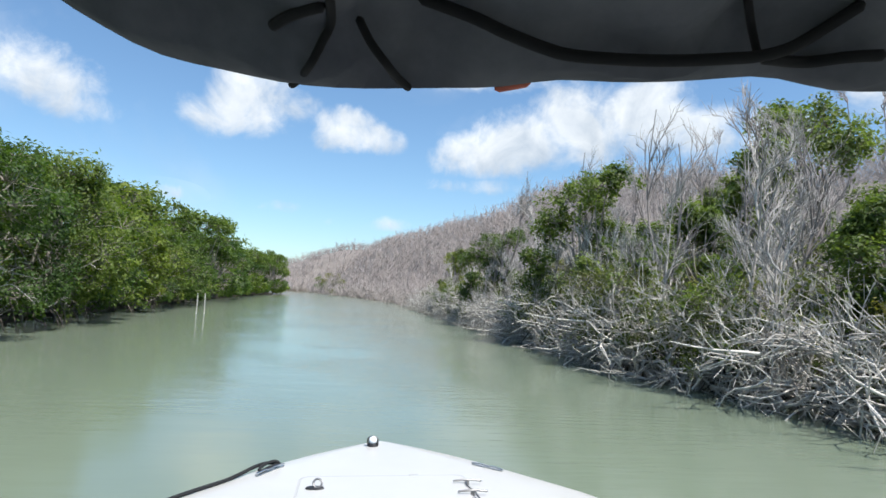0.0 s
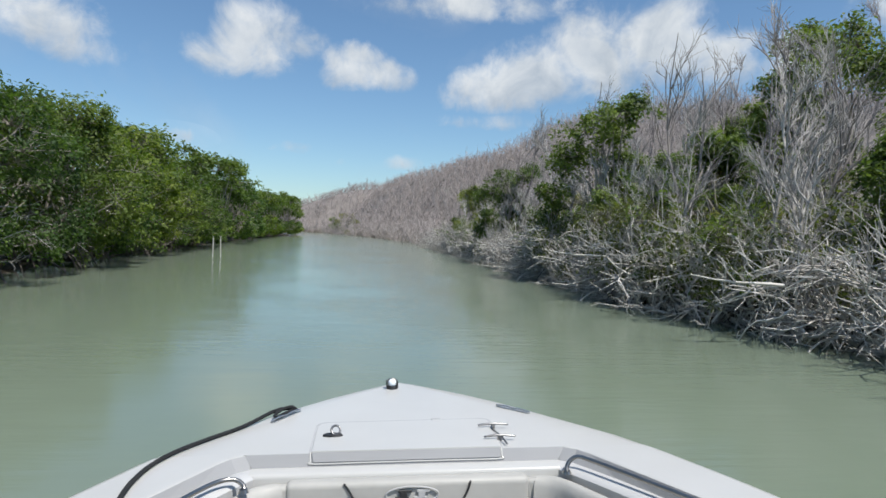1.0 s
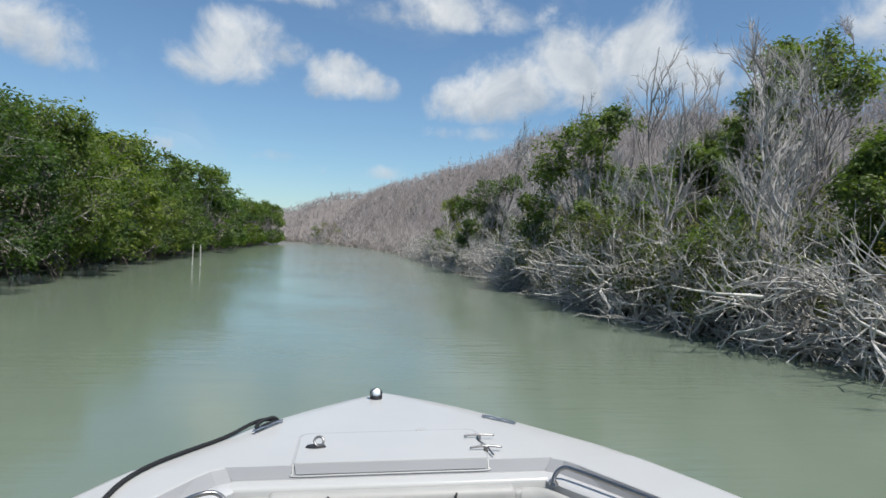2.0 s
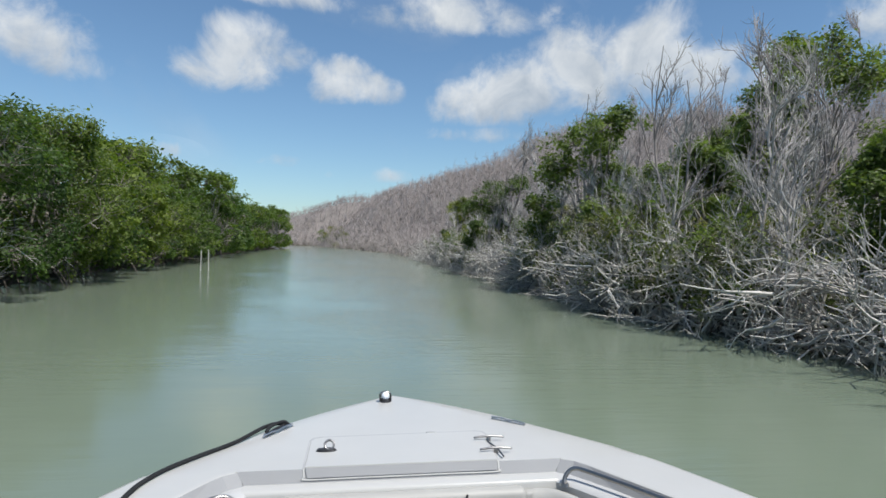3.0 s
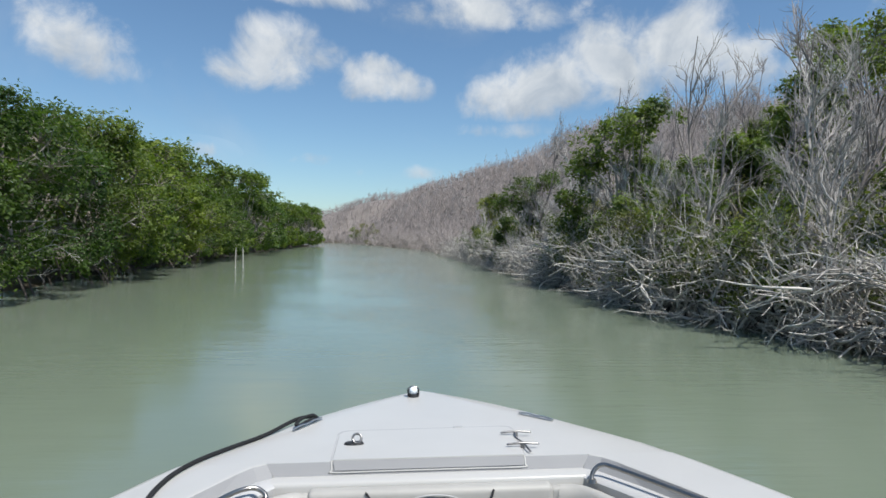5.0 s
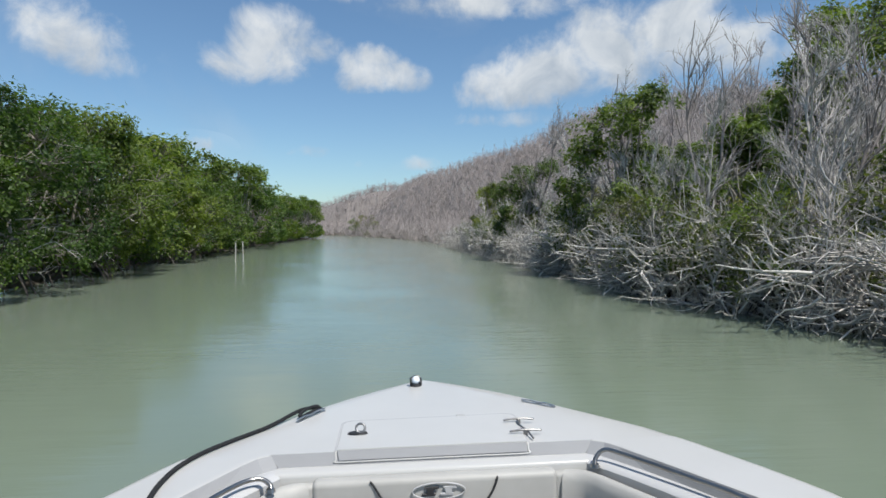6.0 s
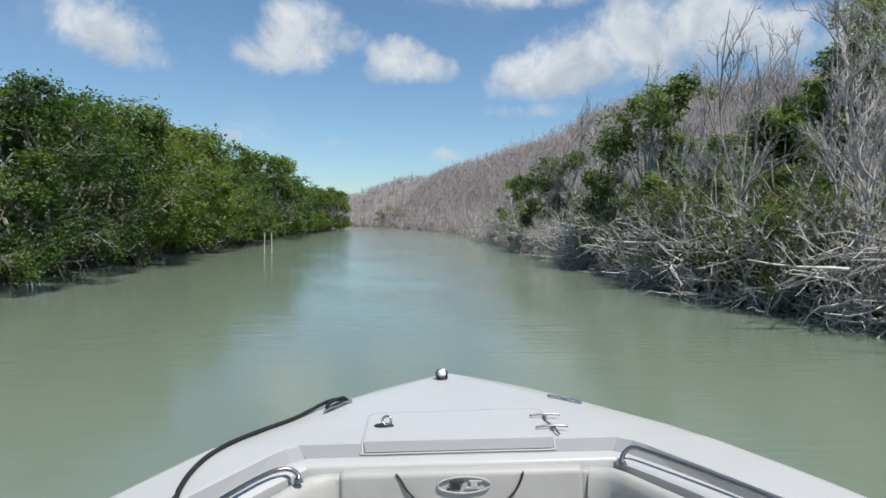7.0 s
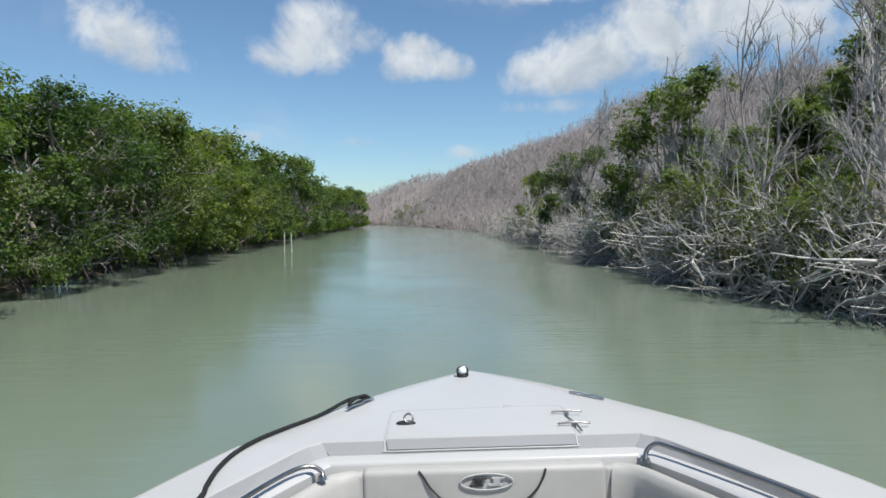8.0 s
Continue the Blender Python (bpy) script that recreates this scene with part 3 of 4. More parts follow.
while y < 60:
    for row in range(2):
        x = shore_right(y) + 1.8 + row * 3.0 + rand.uniform(-0.9, 0.9)
        if rand.random() < 0.85:
            bare.put(at(x, y + rand.uniform(-1, 1), rand.uniform(0, 360), rand.uniform(0.7, 1.05)))
    y += 2.8 + y * 0.03
slope_trees = Spread([dead_tree("dead_tree", "bare grey leafless tree on the hill slope", "bare trees on the hill", 81 + i, h, l, M_HILL, 8, 5, 4, 0.55)
                      for i, (h, l) in enumerate([(5.6, 0.9), (5.0, -0.8), (6.2, 0.2)])])
y = 13.0
while y < 95:
    row = 7.5
    while row < 26:
        slope_trees.put(at(shore_right(y) + row + rand.uniform(-1.2, 1.2), y + rand.uniform(-1.5, 1.5), rand.uniform(0, 360), rand.uniform(0.7, 1.1)))
        row += rand.uniform(3.6, 5.0) + y * 0.03
    y += 3.4 + y * 0.06

for y in (3, -4, -12, -21, -32):
    slope_trees.put(at(shore_right(y) + 3.0, y, rand.uniform(0, 360), rand.uniform(0.9, 1.1)))

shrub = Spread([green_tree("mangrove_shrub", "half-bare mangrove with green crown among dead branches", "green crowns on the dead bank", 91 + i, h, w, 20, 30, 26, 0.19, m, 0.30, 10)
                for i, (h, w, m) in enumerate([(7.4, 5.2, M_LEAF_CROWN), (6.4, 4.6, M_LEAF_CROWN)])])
olive = Spread([green_tree("mangrove_shrub", "thin olive mangrove shrub with bare branches", "olive shrubs on the dead bank", 101 + i, 3.6, 4.2, 9, 14, 14, 0.15, M_LEAF_OLIVE if i < 2 else M_LEAF, 0.2, 9, 6) for i in range(3)])
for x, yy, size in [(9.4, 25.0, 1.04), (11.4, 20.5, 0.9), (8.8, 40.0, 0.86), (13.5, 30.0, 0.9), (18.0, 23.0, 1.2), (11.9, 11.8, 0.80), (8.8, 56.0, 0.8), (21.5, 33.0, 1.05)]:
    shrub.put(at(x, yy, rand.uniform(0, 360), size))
for x, yy, size in [(8.6, 18.0, 0.9), (8.6, 28.0, 0.9), (8.8, 14.0, 0.8), (9.5, 35.0, 1.0), (8.4, 46.0, 1.0), (11.5, 16.0, 1.0), (10.4, 9.6, 0.7), (12.5, 25.0, 1.1), (13.5, 19.5, 1.1), (15.5, 25.0, 1.2), (11.0, 31.0, 1.2), (13.0, 36.0, 1.2), (17.0, 31.0, 1.2), (14.5, 16.8, 1.0)]:
    olive.put(at(x, yy, rand.uniform(0, 360), size))
y = 9.0
while y < 62:
    olive.put(at(shore_right(y) + rand.uniform(1.2, 3.6), y, rand.uniform(0, 360), rand.uniform(0.65, 1.0)))
    y += rand.uniform(2.6, 4.0) + y * 0.03
for yy in (176, 190, 204, 222):
    olive.put(at(shore_right(yy) + rand.uniform(1.5, 5.0), yy, rand.uniform(0, 360), rand.uniform(1.3, 2.0)))
tall_bare = Spread([dead_tree("dead_tree", "tall dark grey leafless tree standing above the bank", "tall bare trees", 121 + i, h, l, M_SNAG, 7, 5, 4, 0.5)
                    for i, (h, l) in enumerate([(9.2, 0.6), (8.6, -0.9)])])
for x, yy, size in [(9.9, 18.5, 0.92), (12.2, 15.5, 0.9), (13.0, 18.0, 0.95), (16.0, 20.5, 1.0), (10.2, 27.0, 1.05), (8.6, 38.0, 1.1), (19.5, 26.0, 1.0), (14.5, 24.5, 0.95)]:
    tall_bare.put(at(x, yy, rand.uniform(0, 360), size))


def build_hill_woods():
    """The leafless wood that covers the hill: one mass of small bare trees."""
    rng = np.random.default_rng(7)
    n = 60000
    x, y = rng.uniform(-90, 110, n), rng.uniform(15, 330, n)
    right = np.maximum(x - shore_right(y), y - 235.0)
    near = np.hypot(x, y)
    keep = (right > 0.3) & (right < 48) & ((right > 15) | (y > 58)) & (y < 295) & (np.abs(np.arctan2(x, y)) < 0.95) & (rng.uniform(0, 1, n) < np.clip(120 / near, 0.35, 1))
    x, y = x[keep][:7800], y[keep][:7800]
    k = len(x)
    foot = np.stack([x, y, ground_height(x, y) - 0.2], -1)
    tall = rng.uniform(1.2, 3.0, k) + 1.6 * (rng.uniform(0, 1, k) < 0.12)
    head = foot + np.stack([rng.normal(0, 0.8, k), rng.normal(0, 0.8, k), tall], -1)
    thick = np.clip(np.hypot(x, y) * 0.00046, 0.016, 0.085) * np.where(rng.uniform(0, 1, k) < 0.15, 1.7, 0.9)
    stem = bowed(foot, head, 3, 0.10, 0.0, rng)
    limb = sprout(stem, 5, 0.2, 1.0, 2.2, 1.0, 0.25, 2, 0.12, rng)
    twig = sprout(limb, 2, 0.4, 1.0, 1.0, 1.0, 0.3, 2, 0.0, rng)
    V, Q = join([tubes(stem, taper(k, 3, thick, 0.014), 3), tubes(limb, taper(len(limb), 2, np.repeat(thick, 5) * 0.65, 0.01), 3), tubes(twig, taper(len(twig), 2, np.repeat(thick, 10) * 0.42, 0.01), 3)])
    tagged(new("dead_woods", mesh_from("dead_woods", V, Q, M_HILL)), "leafless grey-brown woods covering the hill slope", "woods", kind="stuff")


build_hill_woods()


def build_brush():
    """Fallen and leaning bleached branches that cover the foot of the slope."""
    rng = np.random.default_rng(17)
    n = 5200
    y = 9.0 + 62.0 * rng.uniform(0, 1, n) ** 1.25
    x = shore_right(y) + 0.6 + 15.0 * rng.uniform(0, 1, n) ** 1.3
    s0 = np.stack([x, y, np.maximum(ground_height(x, y), 0.0) + rng.uniform(0.05, 1.7, n)], -1)
    way = unit(np.stack([rng.normal(-0.45, 0.7, n), rng.normal(-0.1, 0.8, n), rng.normal(0.22, 0.34, n)], -1))
    e0 = s0 + way * rng.uniform(0.7, 2.5, (n, 1))
    e0[:, 2] = np.maximum(e0[:, 2], np.maximum(ground_height(e0[:, 0], e0[:, 1]), 0.0) + 0.05)
    a = bowed(s0, e0, 4, 0.07, 0.04, rng)
    b = sprout(a, 3, 0.25, 1.0, 0.8, 0.8, 0.25, 2, 0.0, rng)
    V, Q = join([tubes(a, taper(n, 4, rng.uniform(0.014, 0.042, n), 0.009), 4), tubes(b, taper(len(b), 2, 0.014, 0.007), 3)])
    tagged(new("dead_brush", mesh_from("dead_brush", V, Q, M_DEAD)), "bleached fallen branches strewn over the foot of the slope", "brush", kind="stuff")


build_brush()


def build_sprigs(name, label, seed, count, mat, low, high):
    """Thin leafy sprigs that grow through the dead branches."""
    rng = np.random.default_rng(seed)
    y = 9.0 + 55.0 * rng.uniform(0, 1, count) ** 1.2
    x = shore_right(y) + 0.3 + 11.0 * rng.uniform(0, 1, count) ** 1.7
    # sprigs gather in stands with bare ground between
    stand = np.sin(y * 0.55 + 1.3 * np.sin(x * 0.7)) + np.sin(y * 0.23 + seed) + 0.5 * np.sin(x * 1.1 + seed)
    x, y = x[stand > -0.25], y[stand > -0.25]
    k = len(x)
    foot = np.stack([x, y, np.maximum(ground_height(x, y), 0.0)], -1)
    head = foot + np.stack([rng.normal(-0.25, 0.4, k), rng.normal(0, 0.4, k), rng.uniform(low, high, k)], -1)
    stem = bowed(foot, head, 4, 0.08, 0.0, rng)
    twig = sprout(stem, 7, 0.35, 1.0, 0.8, 0.9, 0.3, 3, 0.08, rng)
    c = np.repeat(twig[:, 1:].reshape(-1, 3), 5, 0)
    c = c + rng.normal(0, 0.10, c.shape)
    V, Q = leaves(c, rng.normal(0, 0.6, c.shape) + np.array([0, 0, 0.8]), 0.15, rng)
    ob = tagged(new(name), label, "shrubs", "", "stuff")
    mass("stem_mass", *join([tubes(stem, taper(k, 4, 0.018, 0.008), 4), tubes(twig, taper(len(twig), 3, 0.009, 0.005), 3)]), M_TWIG, ob)
    mass("leaf_mass", V, Q, mat, ob)


build_sprigs("olive_sprigs", "thin olive shrubs growing among bleached branches", 3, 1250, M_LEAF_OLIVE, 0.7, 2.8)
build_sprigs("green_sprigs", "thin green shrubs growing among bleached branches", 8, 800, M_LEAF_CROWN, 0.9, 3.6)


def marker_post(m, lean):
    ob = thing("marker_post", "slim pale weathered post standing in the water", "post", "marker posts by the bank", m)
    part("shaft", rod("shaft", [(0, 0, -1.3), (lean * 0.4, 0, 0.0), (lean, 0.01, 1.25)], 0.035, M_POST, 8), ob)
    part("cap", bm_mesh("cap", box_bm((0.085, 0.085, 0.03), (lean, 0.01, 1.26), 0.008, 2), M_POST), ob)
    return ob


marker_post(pose(-10.1, 39.0, 0), 0.03)
marker_post(pose(-9.7, 39.4, 0), -0.04)


# ---------------------------------------------------------------- the boat
DECK = 1.08
AFLOAT = pose(0.000, -0.016, 0.000, -0.85, -1.20, 0.02)
BOAT = thing("centre_console_boat", "white fibreglass motor boat with pointed bow and cream seats, afloat", "boat", "", AFLOAT)
EDGE_Y = [-4.2, -3.0, -1.0, 0.5, 1.2, 1.7, 2.06, 2.28, 2.62, 2.87, 3.22, 3.46, 3.62, 3.78, 3.885, 3.955, 3.995]
EDGE_W = [1.36, 1.44, 1.50, 1.49, 1.46, 1.41, 1.345, 1.265, 1.125, 0.995, 0.735, 0.555, 0.425, 0.27, 0.15, 0.065, 0.0]
RIM_Y = [-3.7, -2.0, 0.5, 1.3, 2.03, 2.30, 2.60, 2.66, 2.695]
RIM_W = [1.16, 1.22, 1.22, 1.19, 1.085, 0.95, 0.795, 0.755, 0.70]


SHIFT = 0.008


def edge_width(y):
    return float(np.interp(y, EDGE_Y, EDGE_W)) + 0.028 * float(ease(3.9, 3.4, y))


def rim_width(y):
    return float(np.interp(y, RIM_Y, RIM_W)) + 0.012


def strip(rows):
    """Quads between rows of points of equal length."""
    bm = bmesh.new()
    grid = [[bm.verts.new(p) for p in row] for row in rows]
    for r0, r1 in zip(grid, grid[1:]):
        for a, b, c, d in zip(r0, r0[1:], r1[1:], r1):
            if len({tuple(v.co) for v in (a, b, c, d)}) > 2:
                bm.faces.new((a, b, c, d))
    bmesh.ops.remove_doubles(bm, verts=bm.verts, dist=0.0005)
    return bm


def build_hull():
    ys = sorted({*np.linspace(-4.2, 3.4, 26).round(3), *np.linspace(3.44, 3.995, 8).round(3)})
    rows = []
    for y in ys:
        w = edge_width(y)
        k = max(0.0, (y - 1.0) / 2.97)
        chine, zc, zk = w * (0.86 - 0.45 * k), 0.12 + 0.55 * k ** 2, -0.38 + 1.1 * k ** 3
        rows.append([(w, y, DECK - 0.012), (w + 0.02 * (1 - k), y, DECK - 0.05), (w + 0.012 * (1 - k), y, DECK - 0.09),
                     (w * 0.97 - 0.02 * k, y, DECK - 0.30), (w * (0.93 - 0.15 * k), y, DECK - 0.55), (chine, y, zc), (0, y, zk),
                     (-chine, y, zc), (-w * (0.93 - 0.15 * k), y, DECK - 0.55), (-w * 0.97 + 0.02 * k, y, DECK - 0.30),
                     (-w - 0.012 * (1 - k), y, DECK - 0.09), (-w - 0.02 * (1 - k), y, DECK - 0.05), (-w, y, DECK - 0.012)])
        rows[-1] = [(px + SHIFT, py, pz) for px, py, pz in rows[-1]]
    bm = strip(rows)
    edge = [v for v in bm.verts if abs(v.co.y + 4.2) < 1e-4]
    bmesh.ops.contextual_create(bm, geom=edge)
    me = bm_mesh("hull", bm, M_GEL, True)
    for face in me.polygons:
        face.use_smooth = abs(face.normal.y) < 0.9
    part("hull", me, BOAT)


def build_foredeck():
    """Flat foredeck with a soft outer edge, and its bevel down to the bow cockpit."""
    ys = [2.695, 2.85, 3.02, 3.20, 3.32, 3.44, 3.60, 3.757, 3.86, 3.93, 3.99]
    rows = []
    for y in ys:
        w = edge_width(y)
        xs = [-1.0, -0.985, -0.95, -0.7, -0.35, 0, 0.35, 0.7, 0.95, 0.985, 1.0]
        rows.append([(x * w + SHIFT, y, DECK + (0.0 if abs(x) < 0.96 else -0.004 if abs(x) < 0.99 else -0.012)) for x in xs])
    part("foredeck", bm_mesh("foredeck", strip(rows), M_GEL, True), BOAT, "glossy white foredeck")


def build_side(side):
    ys = [2.695, 2.66, 2.60, 2.45, 2.30, 2.15, 2.03, 1.7, 1.3, 0.5, -0.5, -2.0, -3.7]
    name = "side_deck"
    rows = [[(SHIFT + side * edge_width(y), y, DECK - 0.012), (SHIFT + side * (edge_width(y) - 0.012), y, DECK - 0.003), (SHIFT + side * (edge_width(y) - 0.03), y, DECK), (SHIFT + side * (edge_width(y) - 0.036), y, DECK), (side * (rim_width(y) + 0.018), y, DECK), (side * (rim_width(y) + 0.012), y, DECK), (side * rim_width(y), y, DECK - 0.003)] for y in ys]
    part(name, bm_mesh(name, strip(rows), M_GEL, True), BOAT)
    slope, ledge, wall = [], [], []
    for y in ys:
        r = rim_width(y)
        y2 = y - (0.034 if y > 2.55 else 0.018)
        a, b = (r, y, DECK - 0.003), (r - float(np.interp(y, [2.3, 2.6], [0.016, 0.030])), y2, DECK - 0.051)
        c = (b[0] - 0.012, b[1] - 0.004, b[2] + 0.004)
        d = (b[0] - 0.075, b[1] - 0.035, b[2] + 0.002)
        e = (d[0] - 0.012, d[1] - 0.006, d[2] - 0.012)
        slope.append([(side * p[0], p[1], p[2]) for p in (a, b)])
        ledge.append([(side * p[0], p[1], p[2]) for p in (b, c, d, e)])
        wall.append([(side * e[0], e[1], e[2]), (side * (e[0] + 0.03), e[1], 0.62), (side * (e[0] + 0.02), e[1], 0.36)])
    part("coaming", bm_mesh("coaming", strip(slope), M_GREY), BOAT, "pale grey coaming band")
    part("inner_ledge", bm_mesh("inner_ledge", strip(ledge), M_LINER, True), BOAT)
    part("inner_side", bm_mesh("inner_side", strip(wall), M_LINER, True), BOAT)


def build_bow_cockpit():
    xs = np.linspace(-0.712, 0.712, 13)
    rows, band = [], []
    for x in xs:
        k = abs(x) / 0.712
        y0 = 2.695
        w = x * (1 - 0.045 * k)
        band.append([(x, y0, DECK), (x, y0 - 0.004, DECK - 0.006), (w, y0 - 0.032, DECK - 0.051)])
        rows.append([(w, y0 - 0.032, DECK - 0.051), (w, y0 - 0.038, DECK - 0.046), (w, y0 - 0.046, DECK - 0.045), (w, y0 - 0.106, DECK - 0.047), (w, y0 - 0.116, DECK - 0.052), (w, y0 - 0.120, DECK - 0.064), (w, y0 - 0.125, 0.62), (w, y0 - 0.12, 0.36)])
    part("front_band", bm_mesh("front_band", strip(band), M_GREY), BOAT, "pale grey coaming band")
    part("front_coaming", bm_mesh("front_coaming", strip(rows), M_GEL, True), BOAT)
    rows = [[(-1.16 if y < 2 else -0.75, y, 0.36), (0, y, 0.37), (1.16 if y < 2 else 0.75, y, 0.36)] for y in (-3.75, -2, 0, 1.0, 1.9, 2.6)]
    part("cockpit_floor", bm_mesh("cockpit_floor", strip(rows), M_LINER), BOAT)
    part("transom", bm_mesh("transom", box_bm((2.6, 0.5, 0.75), (0, -3.95, 0.70), 0.04), M_GEL), BOAT)
    part("bow_seat", bm_mesh("bow_seat", box_bm((1.30, 0.62, 0.28), (0, 2.20, 0.50), 0.05), M_VINYL), BOAT, "cream vinyl seat cushion")
    back = part("seat_back", bm_mesh("seat_back", box_bm((1.03, 0.075, 0.37), (-0.005, 2.548, 0.832), 0.026, 4, None), M_VINYL, True), BOAT, "cream vinyl backrest with dark piping")
    for path in ([(-0.280, 2.510, 1.014), (-0.262, 2.508, 0.990), (-0.230, 2.502, 0.940), (-0.180, 2.502, 0.890), (-0.120, 2.502, 0.855), (-0.01, 2.502, 0.825)],
                 [(0.252, 2.506, 1.012), (0.240, 2.502, 0.975), (0.214, 2.502, 0.928), (0.170, 2.502, 0.884), (0.11, 2.502, 0.850), (-0.01, 2.502, 0.825)]):
        part("piping", rod("piping", path, 0.0048, M_BLACK, 6), back, "black piping")
    # oval badge: a grey ring and plain bars in its colours
    ring = [(0.004 + 0.110 * math.cos(a), 2.5035, 0.962 + 0.034 * math.sin(a)) for a in np.linspace(0, 2 * math.pi, 25)]
    badge = part("badge", rod("badge", ring, 0.0036, M_GASKET, 6), back, "grey oval ring around plain dark and grey bars")
    for x, w, mat in ((-0.032, 0.058, M_BLACK), (0.044, 0.056, M_GASKET)):
        for dz in (-0.014, 0.014):
            part("bar", bm_mesh("bar", box_bm((w, 0.006, 0.011), (x + dz * 0.5, 2.505, 0.962 + dz), 0.002, 1), mat), badge)
        part("bar", bm_mesh("bar", box_bm((0.030, 0.006, 0.026), (x, 2.5045, 0.962), 0.002, 1), mat), badge)
    for side in (-1, 1):
        rows = []
        for y, x in ((2.552, 0.532), (2.548, 0.575), (2.52, 0.625), (2.45, 0.672), (2.33, 0.735), (2.15, 0.835), (1.95, 0.925), (1.7, 1.0), (1.3, 1.045), (0.9, 1.06)):
            n = Vector((-0.55, -0.83, 0)) if y > 2.5 else Vector((-0.9, -0.42, 0)) if y > 1.9 else Vector((-1, 0, 0))
            prof = ((0.0, 0.70), (0.0, 0.985), (0.012, 1.003), (0.035, 1.010), (0.058, 0.998), (0.070, 0.968), (0.078, 0.90), (0.080, 0.64))
            rows.append([(side * (x + 0.035 + n.x * d), y + 0.02 + n.y * d, z) for d, z in prof])
        part("corner_filler", bm_mesh("corner_filler", box_bm((0.10, 0.05, 0.36), (side * 0.548, 2.548, 0.822), 0.018, 3), M_VINYL, True), BOAT)
        part("side_back", bm_mesh("side_back", strip(rows), M_VINYL, True), BOAT, "cream vinyl corner backrest")


def grab_rail(side):
    if side > 0:
        top = [(0.675, 2.520, 1.022), (0.685, 2.540, 1.055), (0.725, 2.545, 1.085), (0.78, 2.49, 1.085), (0.95, 2.215, 1.08), (1.04, 2.035, 1.08), (1.11, 1.80, 1.075), (1.12, 1.75, 1.022)]
    else:
        top = [(-0.668, 2.435, 1.022), (-0.672, 2.455, 1.042), (-0.712, 2.470, 1.062), (-0.768, 2.440, 1.066), (-0.830, 2.34, 1.066), (-0.905, 2.17, 1.066), (-1.01, 1.88, 1.07), (-1.03, 1.80, 1.022)]
    rail = part("grab_rail", rod("grab_rail", top, 0.0096, M_STEEL, 12), BOAT, "polished stainless grab rail")
    for p in (top[0], top[-1]):
        bm = bmesh.new()
        bmesh.ops.create_cone(bm, cap_ends=True, segments=16, radius1=0.021, radius2=0.015, depth=0.014)
        bmesh.ops.translate(bm, vec=(p[0], p[1], 1.030), verts=bm.verts)
        part("rail_foot", bm_mesh("rail_foot", bm, M_STEEL), rail)


def build_hatch():
    x0, x1, y0, y1 = -0.432, 0.440, 2.697, 3.118
    outline = [(x0, y0), (x0 - 0.004, y1 - 0.06), (x0 + 0.012, y1 - 0.02), (x0 + 0.045, y1 - 0.004), (x1 - 0.05, y1 + 0.012), (x1 - 0.012, y1 - 0.004), (x1, y1 - 0.05), (x1 - 0.02, y0)]

    def slab(pts, z0, z1, inset):
        bm = bmesh.new()
        cx, cy = 0.0, 2.9
        lower = [bm.verts.new((x, y, z0)) for x, y in pts]
        mid = [bm.verts.new((x, y, z1 - 0.003)) for x, y in pts]
        upper = [bm.verts.new((x + (cx - x) * inset, y + (cy - y) * inset, z1)) for x, y in pts]
        for a, b in ((lower, mid), (mid, upper)):
            for i in range(len(pts)):
                j = (i + 1) % len(pts)
                bm.faces.new((a[i], a[j], b[j], b[i]))
        bm.faces.new(upper)
        return bm
    grown = [(x + (0.011 if x > 0 else -0.011), y + (0.028 if y > 2.8 else 0)) for x, y in outline]
    hatch = part("anchor_hatch", bm_mesh("anchor_hatch", slab(outline, DECK - 0.002, DECK + 0.009, 0.006), M_GEL), BOAT, "white anchor locker lid in the foredeck")
    part("gasket", bm_mesh("gasket", slab(grown, DECK - 0.002, DECK + 0.0035, 0.001), M_GASKET), hatch)
    # lip of the lid that follows the bevel
    n = Vector((0, -0.87, 0.48)) * 0.008
    lip = bmesh.new()
    pts = [(-0.429, 2.697, DECK + 0.002), (0.415, 2.697, DECK + 0.002), (0.411, 2.676, DECK - 0.034), (-0.420, 2.676, DECK - 0.034)]
    lo, hi = [lip.verts.new(p) for p in pts], [lip.verts.new(Vector(p) + n) for p in pts]
    lip.faces.new(hi)
    for i in range(4):
        lip.faces.new((lo[i], lo[(i + 1) % 4], hi[(i + 1) % 4], hi[i]))
    part("lid_lip", bm_mesh("lid_lip", lip, M_GREY), hatch, "pale grey lip")
    part("lip_seam", rod("lip_seam", [(-0.436, 2.70, DECK + 0.004), (-0.434, 2.676, DECK - 0.028), (-0.424, 2.668, DECK - 0.038), (-0.2, 2.668, DECK - 0.038), (0.2, 2.668, DECK - 0.038), (0.411, 2.668, DECK - 0.038), (0.421, 2.676, DECK - 0.028), (0.423, 2.70, DECK + 0.004)], 0.004, M_GEL, 6), hatch)
    part("hinge", bm_mesh("hinge", box_bm((0.05, 0.022, 0.012), (0.168, 3.137, DECK + 0.006), 0.004, 2), M_GASKET), hatch, "small grey hinge")
    plate = bmesh.new()
    bmesh.ops.create_cone(plate, cap_ends=True, segments=20, radius1=0.050, radius2=0.042, depth=0.010)
    bmesh.ops.scale(plate, vec=(1, 0.5, 1), verts=plate.verts)
    bmesh.ops.translate(plate, vec=(-0.352, 2.905, DECK + 0.013), verts=plate.verts)
    latch = part("latch", bm_mesh("latch", plate, M_BLACK), hatch, "black oval lift latch with steel ring")
